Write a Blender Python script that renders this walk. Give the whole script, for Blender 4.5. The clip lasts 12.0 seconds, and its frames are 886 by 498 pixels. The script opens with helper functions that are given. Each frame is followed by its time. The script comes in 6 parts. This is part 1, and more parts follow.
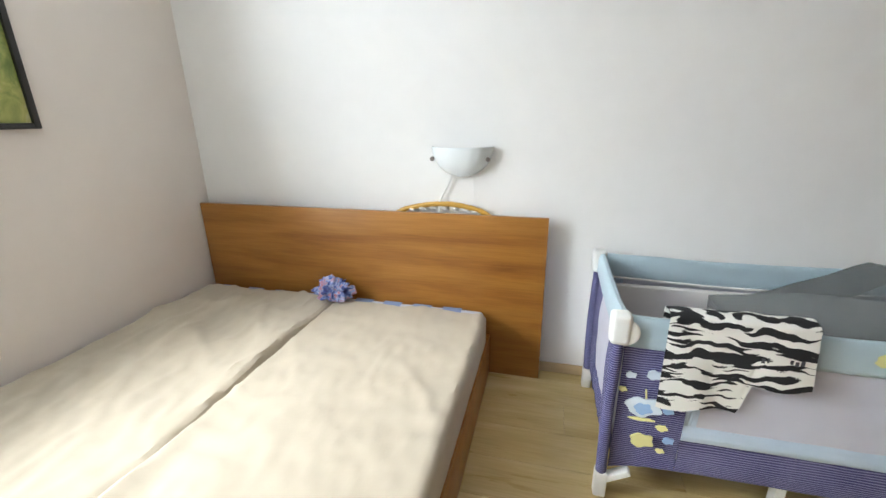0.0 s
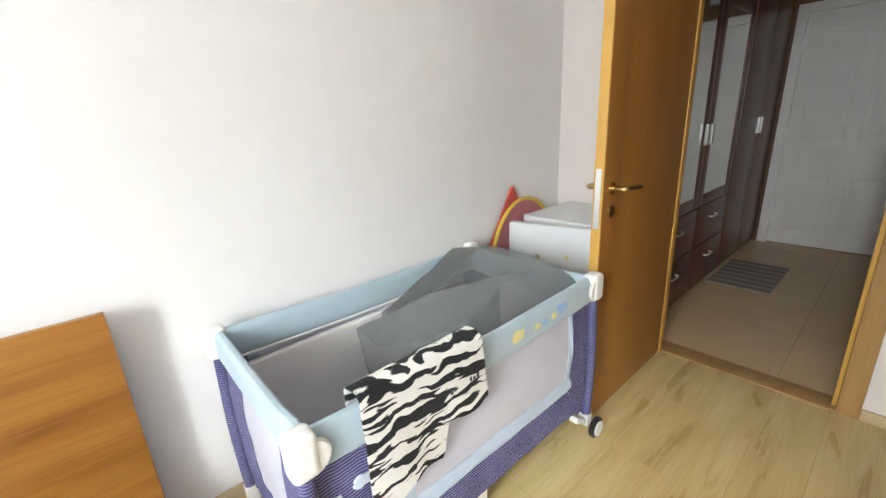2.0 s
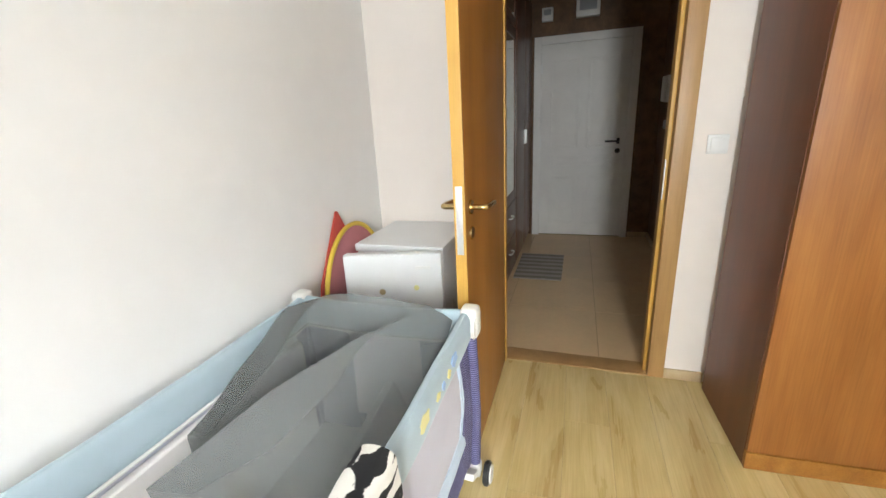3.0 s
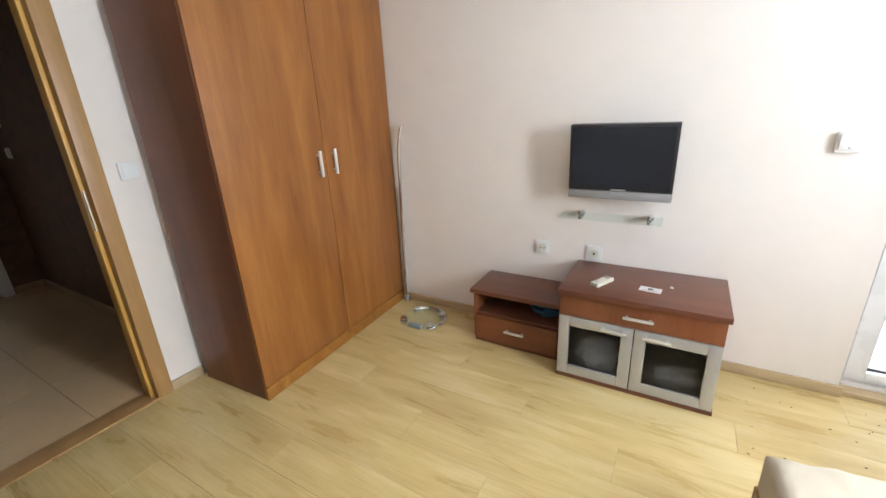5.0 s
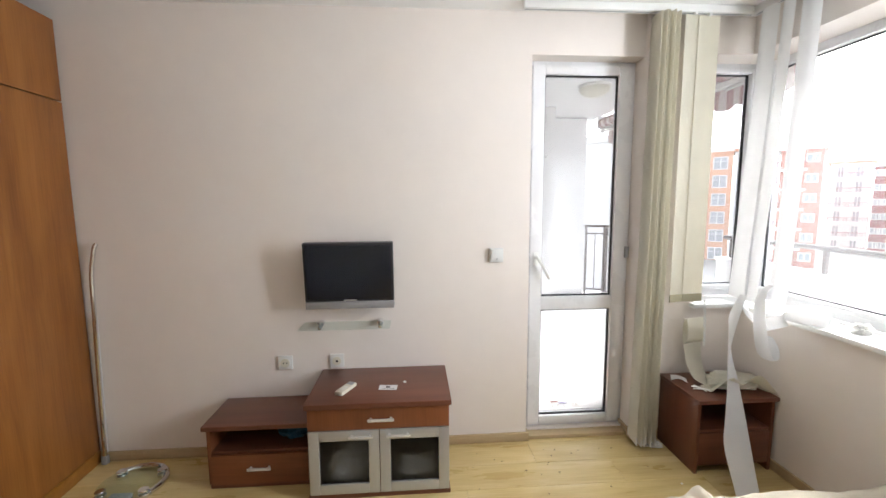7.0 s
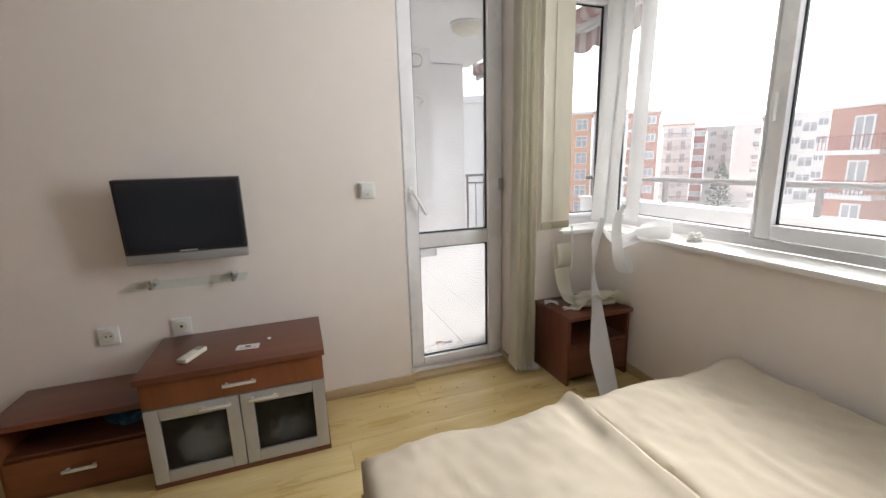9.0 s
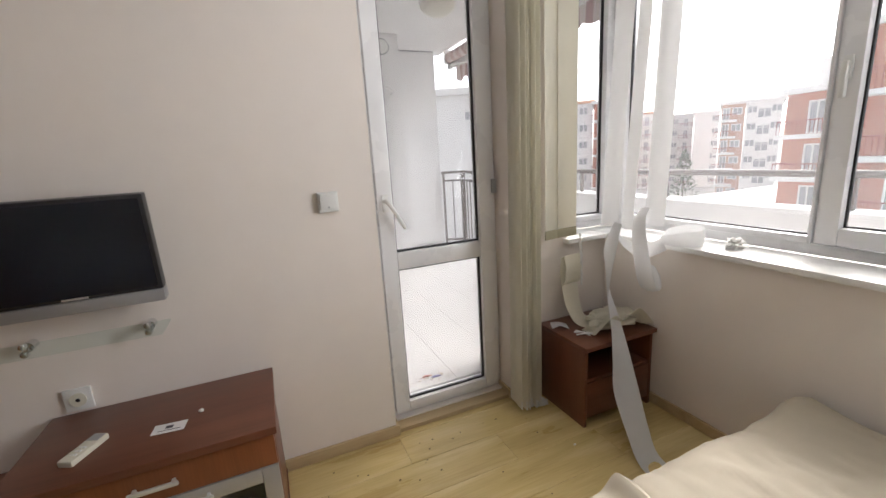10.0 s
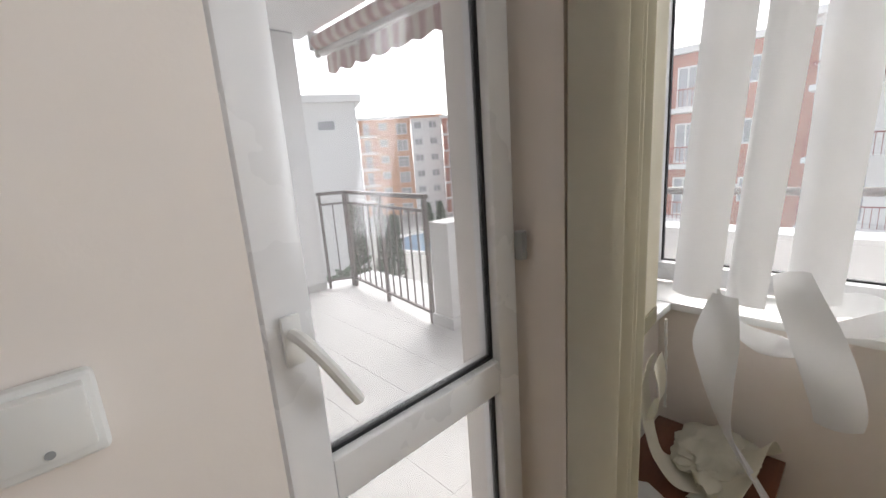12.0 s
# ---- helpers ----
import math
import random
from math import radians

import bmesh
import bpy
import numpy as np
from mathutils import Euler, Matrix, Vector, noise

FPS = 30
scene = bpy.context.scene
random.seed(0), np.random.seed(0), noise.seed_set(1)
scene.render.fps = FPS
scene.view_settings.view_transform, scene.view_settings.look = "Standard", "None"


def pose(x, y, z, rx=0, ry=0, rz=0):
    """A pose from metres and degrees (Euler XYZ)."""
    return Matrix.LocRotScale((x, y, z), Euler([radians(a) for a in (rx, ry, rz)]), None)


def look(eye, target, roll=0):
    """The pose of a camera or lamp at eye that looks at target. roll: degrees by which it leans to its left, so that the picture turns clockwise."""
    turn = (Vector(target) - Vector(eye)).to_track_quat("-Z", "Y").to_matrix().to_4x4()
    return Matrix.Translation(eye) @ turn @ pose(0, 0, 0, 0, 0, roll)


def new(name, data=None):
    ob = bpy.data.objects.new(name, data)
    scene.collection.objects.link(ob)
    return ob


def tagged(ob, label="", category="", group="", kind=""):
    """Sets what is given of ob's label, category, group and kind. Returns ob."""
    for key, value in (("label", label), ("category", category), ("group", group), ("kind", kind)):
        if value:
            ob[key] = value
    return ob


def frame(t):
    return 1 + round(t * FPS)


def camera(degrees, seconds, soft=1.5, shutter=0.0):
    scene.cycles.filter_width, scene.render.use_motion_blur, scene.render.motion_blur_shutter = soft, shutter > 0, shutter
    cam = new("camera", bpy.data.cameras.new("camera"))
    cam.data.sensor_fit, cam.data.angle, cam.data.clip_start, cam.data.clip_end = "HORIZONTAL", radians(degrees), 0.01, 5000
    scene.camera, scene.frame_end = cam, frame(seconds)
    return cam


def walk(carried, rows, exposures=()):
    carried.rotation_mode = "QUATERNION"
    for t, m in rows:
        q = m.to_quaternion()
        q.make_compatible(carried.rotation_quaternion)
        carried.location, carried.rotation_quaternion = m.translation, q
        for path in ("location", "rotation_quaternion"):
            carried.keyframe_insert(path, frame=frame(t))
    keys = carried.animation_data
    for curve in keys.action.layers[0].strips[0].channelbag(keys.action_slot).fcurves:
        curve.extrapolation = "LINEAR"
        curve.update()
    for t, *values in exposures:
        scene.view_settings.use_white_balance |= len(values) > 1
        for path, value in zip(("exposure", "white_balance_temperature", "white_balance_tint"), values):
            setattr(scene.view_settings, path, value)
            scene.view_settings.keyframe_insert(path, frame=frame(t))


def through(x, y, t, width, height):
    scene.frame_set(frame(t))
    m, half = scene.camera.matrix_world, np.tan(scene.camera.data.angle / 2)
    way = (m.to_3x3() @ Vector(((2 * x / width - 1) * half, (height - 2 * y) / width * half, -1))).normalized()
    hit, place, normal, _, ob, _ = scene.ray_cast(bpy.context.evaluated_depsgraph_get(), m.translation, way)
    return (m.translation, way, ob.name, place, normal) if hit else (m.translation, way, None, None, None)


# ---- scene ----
cam = camera(94.6, 12.0)
PATH = [
    (0, (0.381, 0.412, 1.338), (-0.098, 2.251, 0.718), -0.8),
    (0.5, (0.421, 0.526, 1.334), (0.438, 2.432, 0.73), -1.2),
    (1, (0.464, 0.647, 1.324), (0.959, 2.494, 0.74), -1.7),
    (1.5, (0.442, 0.775, 1.34), (1.323, 2.471, 0.749), -2.7),
    (2, (0.426, 0.964, 1.323), (1.678, 2.403, 0.721), -3.1),
    (2.5, (0.56, 1.216, 1.301), (2.108, 2.333, 0.705), -3.3),
    (3, (0.619, 1.366, 1.318), (2.43, 1.972, 0.726), -3.0),
    (3.5, (0.626, 1.504, 1.316), (2.51, 1.312, 0.672), -3.1),
    (3.7, (0.607, 1.532, 1.319), (2.437, 1.067, 0.66), -3.3),
    (5.3, (0.432, 1.745, 1.393), (1.201, 0.004, 0.78), -2.2),
    (5.5, (0.434, 1.757, 1.372), (1.087, -0.048, 0.81), -1.7),
    (6, (0.426, 1.771, 1.413), (0.817, -0.142, 0.982), -0.9),
    (6.5, (0.403, 1.778, 1.478), (0.523, -0.197, 1.188), -0.4),
    (7, (0.363, 1.777, 1.486), (0.223, -0.204, 1.254), -0.4),
    (7.5, (0.327, 1.772, 1.453), (-0.069, -0.174, 1.21), -0.5),
    (7.7, (0.305, 1.775, 1.449), (-0.17, -0.149, 1.175), -0.4),
    (9.3, (0.198, 1.514, 1.285), (-0.473, -0.32, 0.852), -2.0),
    (9.5, (0.163, 1.419, 1.293), (-0.529, -0.403, 0.848), -2.3),
    (10, (0.119, 1.161, 1.322), (-0.643, -0.636, 0.884), -3.5),
    (10.5, (0.145, 0.809, 1.341), (-0.741, -0.932, 0.914), -4.2),
    (11, (0.092, 0.484, 1.352), (-0.917, -1.195, 0.946), -4.3),
    (11.5, (-0.022, 0.163, 1.359), (-1.179, -1.416, 0.949), -4.0),
    (12, (-0.161, -0.08, 1.379), (-1.493, -1.509, 0.95), -4.1),
]
walk(cam, [(t, look(eye, target, roll)) for t, eye, target, roll in PATH], [(0, 2.6, 6000, 5), (1, 2.85, 6050, 5), (2, 3.1, 6200, 6), (3, 3.4, 6300, 6), (3.5, 3.5, 6500, 5), (5.5, 2.95, 5800, 8), (6.5, 2.7, 6050, 9), (7.5, 2.35, 6300, 10), (10, 1.8, 6500, 12), (11, 1.7, 6600, 14), (12, 1.62, 6400, 11)])

# world, sun and exposure
world = bpy.data.worlds.new("sky")
scene.world = world
world.use_nodes = True
wn = world.node_tree
sky = wn.nodes.new("ShaderNodeTexSky")
sky.sky_type, sky.sun_disc = "NISHITA", False
sky.sun_elevation, sky.sun_rotation = radians(39), radians(243)
sky.air_density, sky.dust_density, sky.ozone_density = 0.6, 3.0, 0.5
wn.nodes["Background"].inputs[1].default_value = 0.15
pale = wn.nodes.new("ShaderNodeHueSaturation")
pale.inputs["Saturation"].default_value = 0.25
wn.links.new(sky.outputs[0], pale.inputs["Color"])
wn.links.new(pale.outputs[0], wn.nodes["Background"].inputs[0])
sun = new("sun", bpy.data.lights.new("sun", "SUN"))
sun.data.energy, sun.data.angle, sun.data.color = 0.5, radians(45), (1.0, 0.96, 0.9)
sun.matrix_basis = look((-8, -4.1, 7.3), (0, 0, 0))
# area lamp added in the wide window's unseen far part, brightening the room as sky
day = new("window_fill", bpy.data.lights.new("window_fill", "AREA"))
day.data.shape, day.data.size, day.data.size_y = "RECTANGLE", 0.34, 1.36
day.data.energy, day.data.color, day.data.spread = 6.8, (0.95, 0.98, 1.0), radians(160)
day.matrix_basis = look((-1.72, 0.86, 1.60), (0.9, 0.72, 2.30))


# ---- material helpers
def nodes_of(name):
    m = bpy.data.materials.new(name)
    m.use_nodes = True
    nt = m.node_tree
    return m, nt, nt.nodes["Principled BSDF"]


def coords(nt, scale=(1, 1, 1), shuffle=False):
    tc = nt.nodes.new("ShaderNodeTexCoord")
    mp = nt.nodes.new("ShaderNodeMapping")
    mp.inputs["Scale"].default_value = scale
    nt.links.new(tc.outputs["Object"], mp.inputs["Vector"])
    if shuffle:
        info = nt.nodes.new("ShaderNodeObjectInfo")
        mul = nt.nodes.new("ShaderNodeVectorMath")
        mul.operation = "MULTIPLY"
        mul.inputs[1].default_value = (7.3, 11.7, 5.1)
        comb = nt.nodes.new("ShaderNodeCombineXYZ")
        for k in range(3):
            nt.links.new(info.outputs["Random"], comb.inputs[k])
        nt.links.new(comb.outputs[0], mul.inputs[0])
        nt.links.new(mul.outputs[0], mp.inputs["Location"])
    return mp.outputs[0]


def noise_tex(nt, vec, scale, detail=4.0, rough=0.55, dist=0.0):
    n = nt.nodes.new("ShaderNodeTexNoise")
    n.inputs["Scale"].default_value, n.inputs["Detail"].default_value = scale, detail
    n.inputs["Roughness"].default_value, n.inputs["Distortion"].default_value = rough, dist
    nt.links.new(vec, n.inputs["Vector"])
    return n.outputs["Fac"]


def ramp(nt, fac, stops):
    r = nt.nodes.new("ShaderNodeValToRGB")
    e = r.color_ramp.elements
    while len(e) < len(stops):
        e.new(0.5)
    for k, (p, c) in enumerate(stops):
        e[k].position, e[k].color = p, (*c, 1)
    nt.links.new(fac, r.inputs[0])
    return r.outputs[0]


def mixed(nt, fac, a, b, kind="MIX"):
    m = nt.nodes.new("ShaderNodeMix")
    m.data_type, m.blend_type = "RGBA", kind
    for sock, v in ((m.inputs[0], fac), (m.inputs[6], a), (m.inputs[7], b)):
        if isinstance(v, (int, float)):
            sock.default_value = v
        elif isinstance(v, tuple):
            sock.default_value = (*v, 1)
        else:
            nt.links.new(v, sock)
    return m.outputs[2]


def bumped(nt, bsdf, fac, strength, distance=0.002):
    b = nt.nodes.new("ShaderNodeBump")
    b.inputs["Strength"].default_value, b.inputs["Distance"].default_value = strength, distance
    nt.links.new(fac, b.inputs["Height"])
    nt.links.new(b.outputs[0], bsdf.inputs["Normal"])


def scaled(c, k):
    return tuple(min(1.0, v * k) for v in c)


def plain(name, col, rough=0.5, metal=0.0, vary=0.06, grain=60.0, bump=0.05, shuffle=False, big=3.0):
    """Paint, plastic or metal with faint stains at two scales."""
    m, nt, b = nodes_of(name)
    vec = coords(nt, shuffle=shuffle)
    large, fine = noise_tex(nt, vec, big), noise_tex(nt, vec, grain, 3)
    c1 = ramp(nt, large, [(0.3, scaled(col, 1 - vary)), (0.7, scaled(col, 1 + vary))])
    c2 = mixed(nt, 0.25 * min(1, vary * 8), c1, ramp(nt, fine, [(0.35, scaled(col, 1 - 1.5 * vary)), (0.65, scaled(col, 1 + vary))]))
    nt.links.new(c2, b.inputs["Base Color"])
    b.inputs["Metallic"].default_value = metal
    r = nt.nodes.new("ShaderNodeMapRange")
    r.inputs[3].default_value, r.inputs[4].default_value = max(0.02, rough - 0.08), min(1, rough + 0.08)
    nt.links.new(large, r.inputs[0])
    nt.links.new(r.outputs[0], b.inputs["Roughness"])
    if bump:
        bumped(nt, b, fine, bump)
    return m


def wood(name, dark, mid, light, axis=0, rough=0.38, shuffle=False, stretch=9.0, flame=1.4, fine=1.0):
    """Veneer or laminate with the grain along an axis."""
    m, nt, b = nodes_of(name)
    s = [stretch, stretch, stretch]
    s[axis] = 1.0
    vec = coords(nt, tuple(s), shuffle)
    broad = noise_tex(nt, vec, 0.55 * flame, 3, 0.5, 0.5)
    streak = noise_tex(nt, vec, 1.5 * fine, 5, 0.55, 0.6)
    s2 = [90.0, 90.0, 90.0]
    s2[axis] = 2.5
    pores = noise_tex(nt, coords(nt, tuple(s2), shuffle), 2.0, 3, 0.6)
    c = ramp(nt, streak, [(0.28, dark), (0.5, mid), (0.74, light)])
    c = mixed(nt, 0.55, c, ramp(nt, broad, [(0.3, dark), (0.52, mid), (0.75, light)]))
    c = mixed(nt, 0.13, c, ramp(nt, pores, [(0.35, scaled(dark, 0.7)), (0.6, light)]))
    nt.links.new(c, b.inputs["Base Color"])
    r = nt.nodes.new("ShaderNodeMapRange")
    r.inputs[3].default_value, r.inputs[4].default_value = rough - 0.07, rough + 0.1
    nt.links.new(streak, r.inputs[0])
    nt.links.new(r.outputs[0], b.inputs["Roughness"])
    bumped(nt, b, pores, 0.05, 0.0006)
    return m


def fabric(name, col, weave=350.0, vary=0.08, rough=0.9, through=0.0, fade=0.0, stain=None):
    """Cloth with a fine weave; through: light let through, fade: how far it can be seen through."""
    m, nt, b = nodes_of(name)
    vec = coords(nt)
    large, fine = noise_tex(nt, vec, 5.0, 5), noise_tex(nt, vec, weave, 2)
    c = ramp(nt, large, [(0.3, scaled(col, 1 - vary)), (0.7, scaled(col, 1 + vary))])
    if stain:
        c = mixed(nt, ramp(nt, noise_tex(nt, vec, 2.2, 6, 0.65), [(0.55, (0, 0, 0)), (0.75, (0.5, 0.5, 0.5))]), c, stain)
    nt.links.new(c, b.inputs["Base Color"])
    b.inputs["Roughness"].default_value = rough
    b.inputs["Sheen Weight"].default_value = 0.15
    bumped(nt, b, fine, 0.25, 0.0008)
    out, last = nt.nodes["Material Output"], b.outputs[0]
    if through:
        tr = nt.nodes.new("ShaderNodeBsdfTranslucent")
        nt.links.new(c, tr.inputs["Color"])
        mx = nt.nodes.new("ShaderNodeMixShader")
        mx.inputs[0].default_value = through
        nt.links.new(last, mx.inputs[1])
        nt.links.new(tr.outputs[0], mx.inputs[2])
        last = mx.outputs[0]
    if fade:
        tp = nt.nodes.new("ShaderNodeBsdfTransparent")
        mx = nt.nodes.new("ShaderNodeMixShader")
        mx.inputs[0].default_value = fade
        nt.links.new(last, mx.inputs[1])
        nt.links.new(tp.outputs[0], mx.inputs[2])
        last = mx.outputs[0]
    nt.links.new(last, out.inputs[0])
    return m


def glass(name, col=(1, 1, 1), rough=0.0, ior=1.45):
    m, nt, b = nodes_of(name)
    b.inputs["Base Color"].default_value = (*col, 1)
    b.inputs["Transmission Weight"].default_value = 1.0
    b.inputs["Roughness"].default_value, b.inputs["IOR"].default_value = rough, ior
    return m


def hazed_glass(name, col, haze):
    """Double glazing tinted to dim the view, with an uneven layer imitating bright haze."""
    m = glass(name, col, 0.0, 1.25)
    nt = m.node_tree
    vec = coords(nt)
    veil = nt.nodes.new("ShaderNodeBsdfTranslucent")
    veil.inputs["Color"].default_value = (0.80, 0.81, 0.82, 1)
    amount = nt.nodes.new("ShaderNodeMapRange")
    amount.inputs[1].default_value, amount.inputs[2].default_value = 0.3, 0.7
    amount.inputs[3].default_value, amount.inputs[4].default_value = 0.75 * haze, 1.25 * haze
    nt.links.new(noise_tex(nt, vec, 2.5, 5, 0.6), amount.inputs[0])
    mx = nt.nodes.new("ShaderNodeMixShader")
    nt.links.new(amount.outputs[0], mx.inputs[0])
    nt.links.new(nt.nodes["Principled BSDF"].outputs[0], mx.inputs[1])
    nt.links.new(veil.outputs[0], mx.inputs[2])
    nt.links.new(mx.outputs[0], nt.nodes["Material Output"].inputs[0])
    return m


def thin_glass(name):
    """Clear plate glass with a faint green body and a sharp gloss."""
    m, nt, b = nodes_of(name)
    b.inputs["Base Color"].default_value = (0.40, 0.46, 0.45, 1)
    b.inputs["Roughness"].default_value = 0.04
    tp = nt.nodes.new("ShaderNodeBsdfTransparent")
    tp.inputs["Color"].default_value = (0.95, 0.985, 0.97, 1)
    mx = nt.nodes.new("ShaderNodeMixShader")
    mx.inputs[0].default_value = 0.95
    nt.links.new(b.outputs[0], mx.inputs[1])
    nt.links.new(tp.outputs[0], mx.inputs[2])
    nt.links.new(mx.outputs[0], nt.nodes["Material Output"].inputs[0])
    return m


# ---- materials
def wall_paint(name, col):
    m, nt, b = nodes_of(name)
    vec = coords(nt)
    large, mid, fine = noise_tex(nt, vec, 1.1, 4), noise_tex(nt, vec, 9, 5), noise_tex(nt, vec, 160, 3)
    c = ramp(nt, large, [(0.3, scaled(col, 0.97)), (0.7, scaled(col, 1.02))])
    c = mixed(nt, 0.3, c, ramp(nt, mid, [(0.35, scaled(col, 0.965)), (0.65, scaled(col, 1.02))]))
    nt.links.new(c, b.inputs["Base Color"])
    b.inputs["Roughness"].default_value = 0.75
    bumped(nt, b, fine, 0.16, 0.0012)
    return m


PAINT = wall_paint("wall paint", (0.81, 0.748, 0.695))
PAINT_N = wall_paint("white wall paint", (0.84, 0.83, 0.815))
CEIL = wall_paint("ceiling paint", (0.87, 0.86, 0.84))
RENDER_WHITE = wall_paint("outdoor render", (0.82, 0.82, 0.82))
PLANK = wood("laminate plank", (0.44, 0.30, 0.115), (0.60, 0.455, 0.190), (0.77, 0.645, 0.36), 0, 0.28, True, 6.0, 2.0, 1.3)
JOINT = plain("floor joint", (0.30, 0.20, 0.09), 0.7)
SKIRT = wood("skirting veneer", (0.36, 0.25, 0.13), (0.50, 0.38, 0.22), (0.60, 0.47, 0.30), 0, 0.45)
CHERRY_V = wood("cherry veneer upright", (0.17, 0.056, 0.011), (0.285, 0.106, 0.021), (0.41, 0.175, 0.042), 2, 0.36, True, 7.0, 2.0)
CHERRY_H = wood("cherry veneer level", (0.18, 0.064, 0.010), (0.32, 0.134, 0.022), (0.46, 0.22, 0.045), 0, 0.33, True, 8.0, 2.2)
# Darker and redder than the door veneer; for the wardrobe body and slat base.
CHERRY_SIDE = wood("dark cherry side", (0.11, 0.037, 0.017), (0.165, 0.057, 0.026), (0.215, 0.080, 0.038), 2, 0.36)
MAHOG = wood("mahogany veneer", (0.10, 0.034, 0.018), (0.15, 0.052, 0.028), (0.20, 0.074, 0.04), 0, 0.3, True)
MAHOG_V = wood("mahogany upright", (0.10, 0.034, 0.016), (0.15, 0.05, 0.024), (0.20, 0.07, 0.034), 2, 0.3, True)
RED_BROWN = wood("red-brown veneer", (0.14, 0.044, 0.017), (0.21, 0.070, 0.026), (0.28, 0.098, 0.040), 0, 0.3, True)
RED_BROWN_V = wood("red-brown veneer upright", (0.14, 0.044, 0.017), (0.21, 0.070, 0.026), (0.28, 0.098, 0.040), 2, 0.3, True)
LEAF = wood("door veneer", (0.22, 0.085, 0.014), (0.30, 0.125, 0.022), (0.37, 0.17, 0.035), 2, 0.42)
LEAF_EDGE = wood("door edge beech", (0.48, 0.26, 0.05), (0.60, 0.34, 0.07), (0.68, 0.42, 0.10), 2, 0.42)
JAMB = wood("door frame veneer", (0.30, 0.16, 0.055), (0.40, 0.23, 0.085), (0.48, 0.30, 0.12), 2, 0.42)
# Cabinet backs are near black: the shade inside is put into their colour.
SHADED_BACK = plain("shaded cabinet back", (0.05, 0.022, 0.014), 0.6)
DOOR_WHITE = plain("matt white door paint", (0.82, 0.80, 0.77), 0.5, vary=0.05, bump=0.03)
PVC = plain("white upvc", (0.80, 0.80, 0.81), 0.28, vary=0.03, bump=0.02)
SILL = plain("white sill board", (0.82, 0.82, 0.80), 0.3, vary=0.04, bump=0.02)
GASKET = plain("black rubber gasket", (0.012, 0.012, 0.014), 0.55)
# The tint darkens the outdoors; the last number sets the imitated veil.
PANE = hazed_glass("window glass", (0.74, 0.75, 0.75), 0.06)
DOOR_PANE = hazed_glass("balcony door glass", (0.86, 0.865, 0.86), 0.15)
SHELF_GLASS = thin_glass("clear shelf glass")
FROST = glass("frosted glass", (0.62, 0.63, 0.63), 0.28, 1.3)
STEEL = plain("satin silver metal", (0.82, 0.82, 0.81), 0.42, 0.55, 0.04)
ALU = plain("silver aluminium", (0.52, 0.52, 0.52), 0.40, 0.5, 0.04, 120)
TV_SILVER = plain("grey silver plastic", (0.36, 0.36, 0.37), 0.38, 0.4, 0.04, 120)
CHROME = plain("chrome", (0.75, 0.75, 0.76), 0.12, 1.0, 0.03)
BRASS = plain("brass", (0.62, 0.45, 0.20), 0.25, 1.0, 0.06)
WHITE_PL = plain("white plastic", (0.78, 0.78, 0.76), 0.35, vary=0.03, bump=0.02)
CREAM_PL = plain("cream plastic", (0.70, 0.67, 0.56), 0.4, vary=0.05)
GREY_PL = plain("grey plastic", (0.33, 0.34, 0.35), 0.4, vary=0.05)
BLACK_PL = plain("black plastic", (0.015, 0.015, 0.017), 0.35, vary=0.1)
SCREEN = plain("dark tv screen", (0.008, 0.009, 0.013), 0.2, vary=0.1, bump=0.0)
FRIDGE = plain("white enamel", (0.76, 0.77, 0.78), 0.3, vary=0.04)
SHEET = fabric("cream bed sheet", (0.51, 0.45, 0.35), 500, 0.05, stain=(0.47, 0.40, 0.30))
TICKING = fabric("mattress ticking", (0.55, 0.58, 0.66), 300, 0.2)
BLUE_PRINT = fabric("blue ticking patch", (0.22, 0.30, 0.52), 300, 0.2)
PALE_BLUE = fabric("pale blue padded cloth", (0.42, 0.53, 0.60), 500, 0.05)
PALE_BLUE2 = fabric("light blue border cloth", (0.50, 0.60, 0.72), 500, 0.05)
LILAC_NET = fabric("white cot mesh", (0.74, 0.74, 0.83), 700, 0.04, through=0.25, fade=0.20)
QUILT = fabric("white cot mattress", (0.74, 0.72, 0.72), 300, 0.05)
GREY_NET = fabric("grey mosquito net", (0.20, 0.21, 0.21), 900, 0.10, fade=0.48)
SLAT = fabric("cream blind cloth", (0.82, 0.79, 0.69), 600, 0.03, through=0.5)
SLAT_W = fabric("white blind cloth", (0.85, 0.85, 0.85), 600, 0.03, through=0.45, fade=0.03)
KHAKI = plain("khaki slat weight", (0.36, 0.33, 0.22), 0.5)
YELLOW_CL = fabric("pale yellow applique", (0.72, 0.68, 0.30), 400, 0.05)
SKY_CL = fabric("sky blue applique", (0.30, 0.46, 0.72), 400, 0.05)
LIGHT_CL = fabric("pale applique", (0.62, 0.70, 0.78), 400, 0.05)
RED_CL = fabric("red cloth", (0.55, 0.06, 0.04), 400, 0.1)
PINK_CL = fabric("dusty pink cloth", (0.50, 0.17, 0.19), 400, 0.1)
YELLOW_PIPE = plain("yellow piping", (0.72, 0.52, 0.06), 0.5)
RATTAN = plain("yellow rattan", (0.62, 0.36, 0.06), 0.4, vary=0.15, grain=90)
LAMP_GLASS = plain("white opal glass", (0.80, 0.84, 0.86), 0.18, vary=0.03, bump=0.0)
WALLPAPER = plain("brown wallpaper", (0.16, 0.085, 0.04), 0.6, vary=0.35, grain=25, bump=0.1, big=8)
HALL_TILE = plain("beige hall tile", (0.62, 0.44, 0.25), 0.4, vary=0.09, grain=30, shuffle=True)
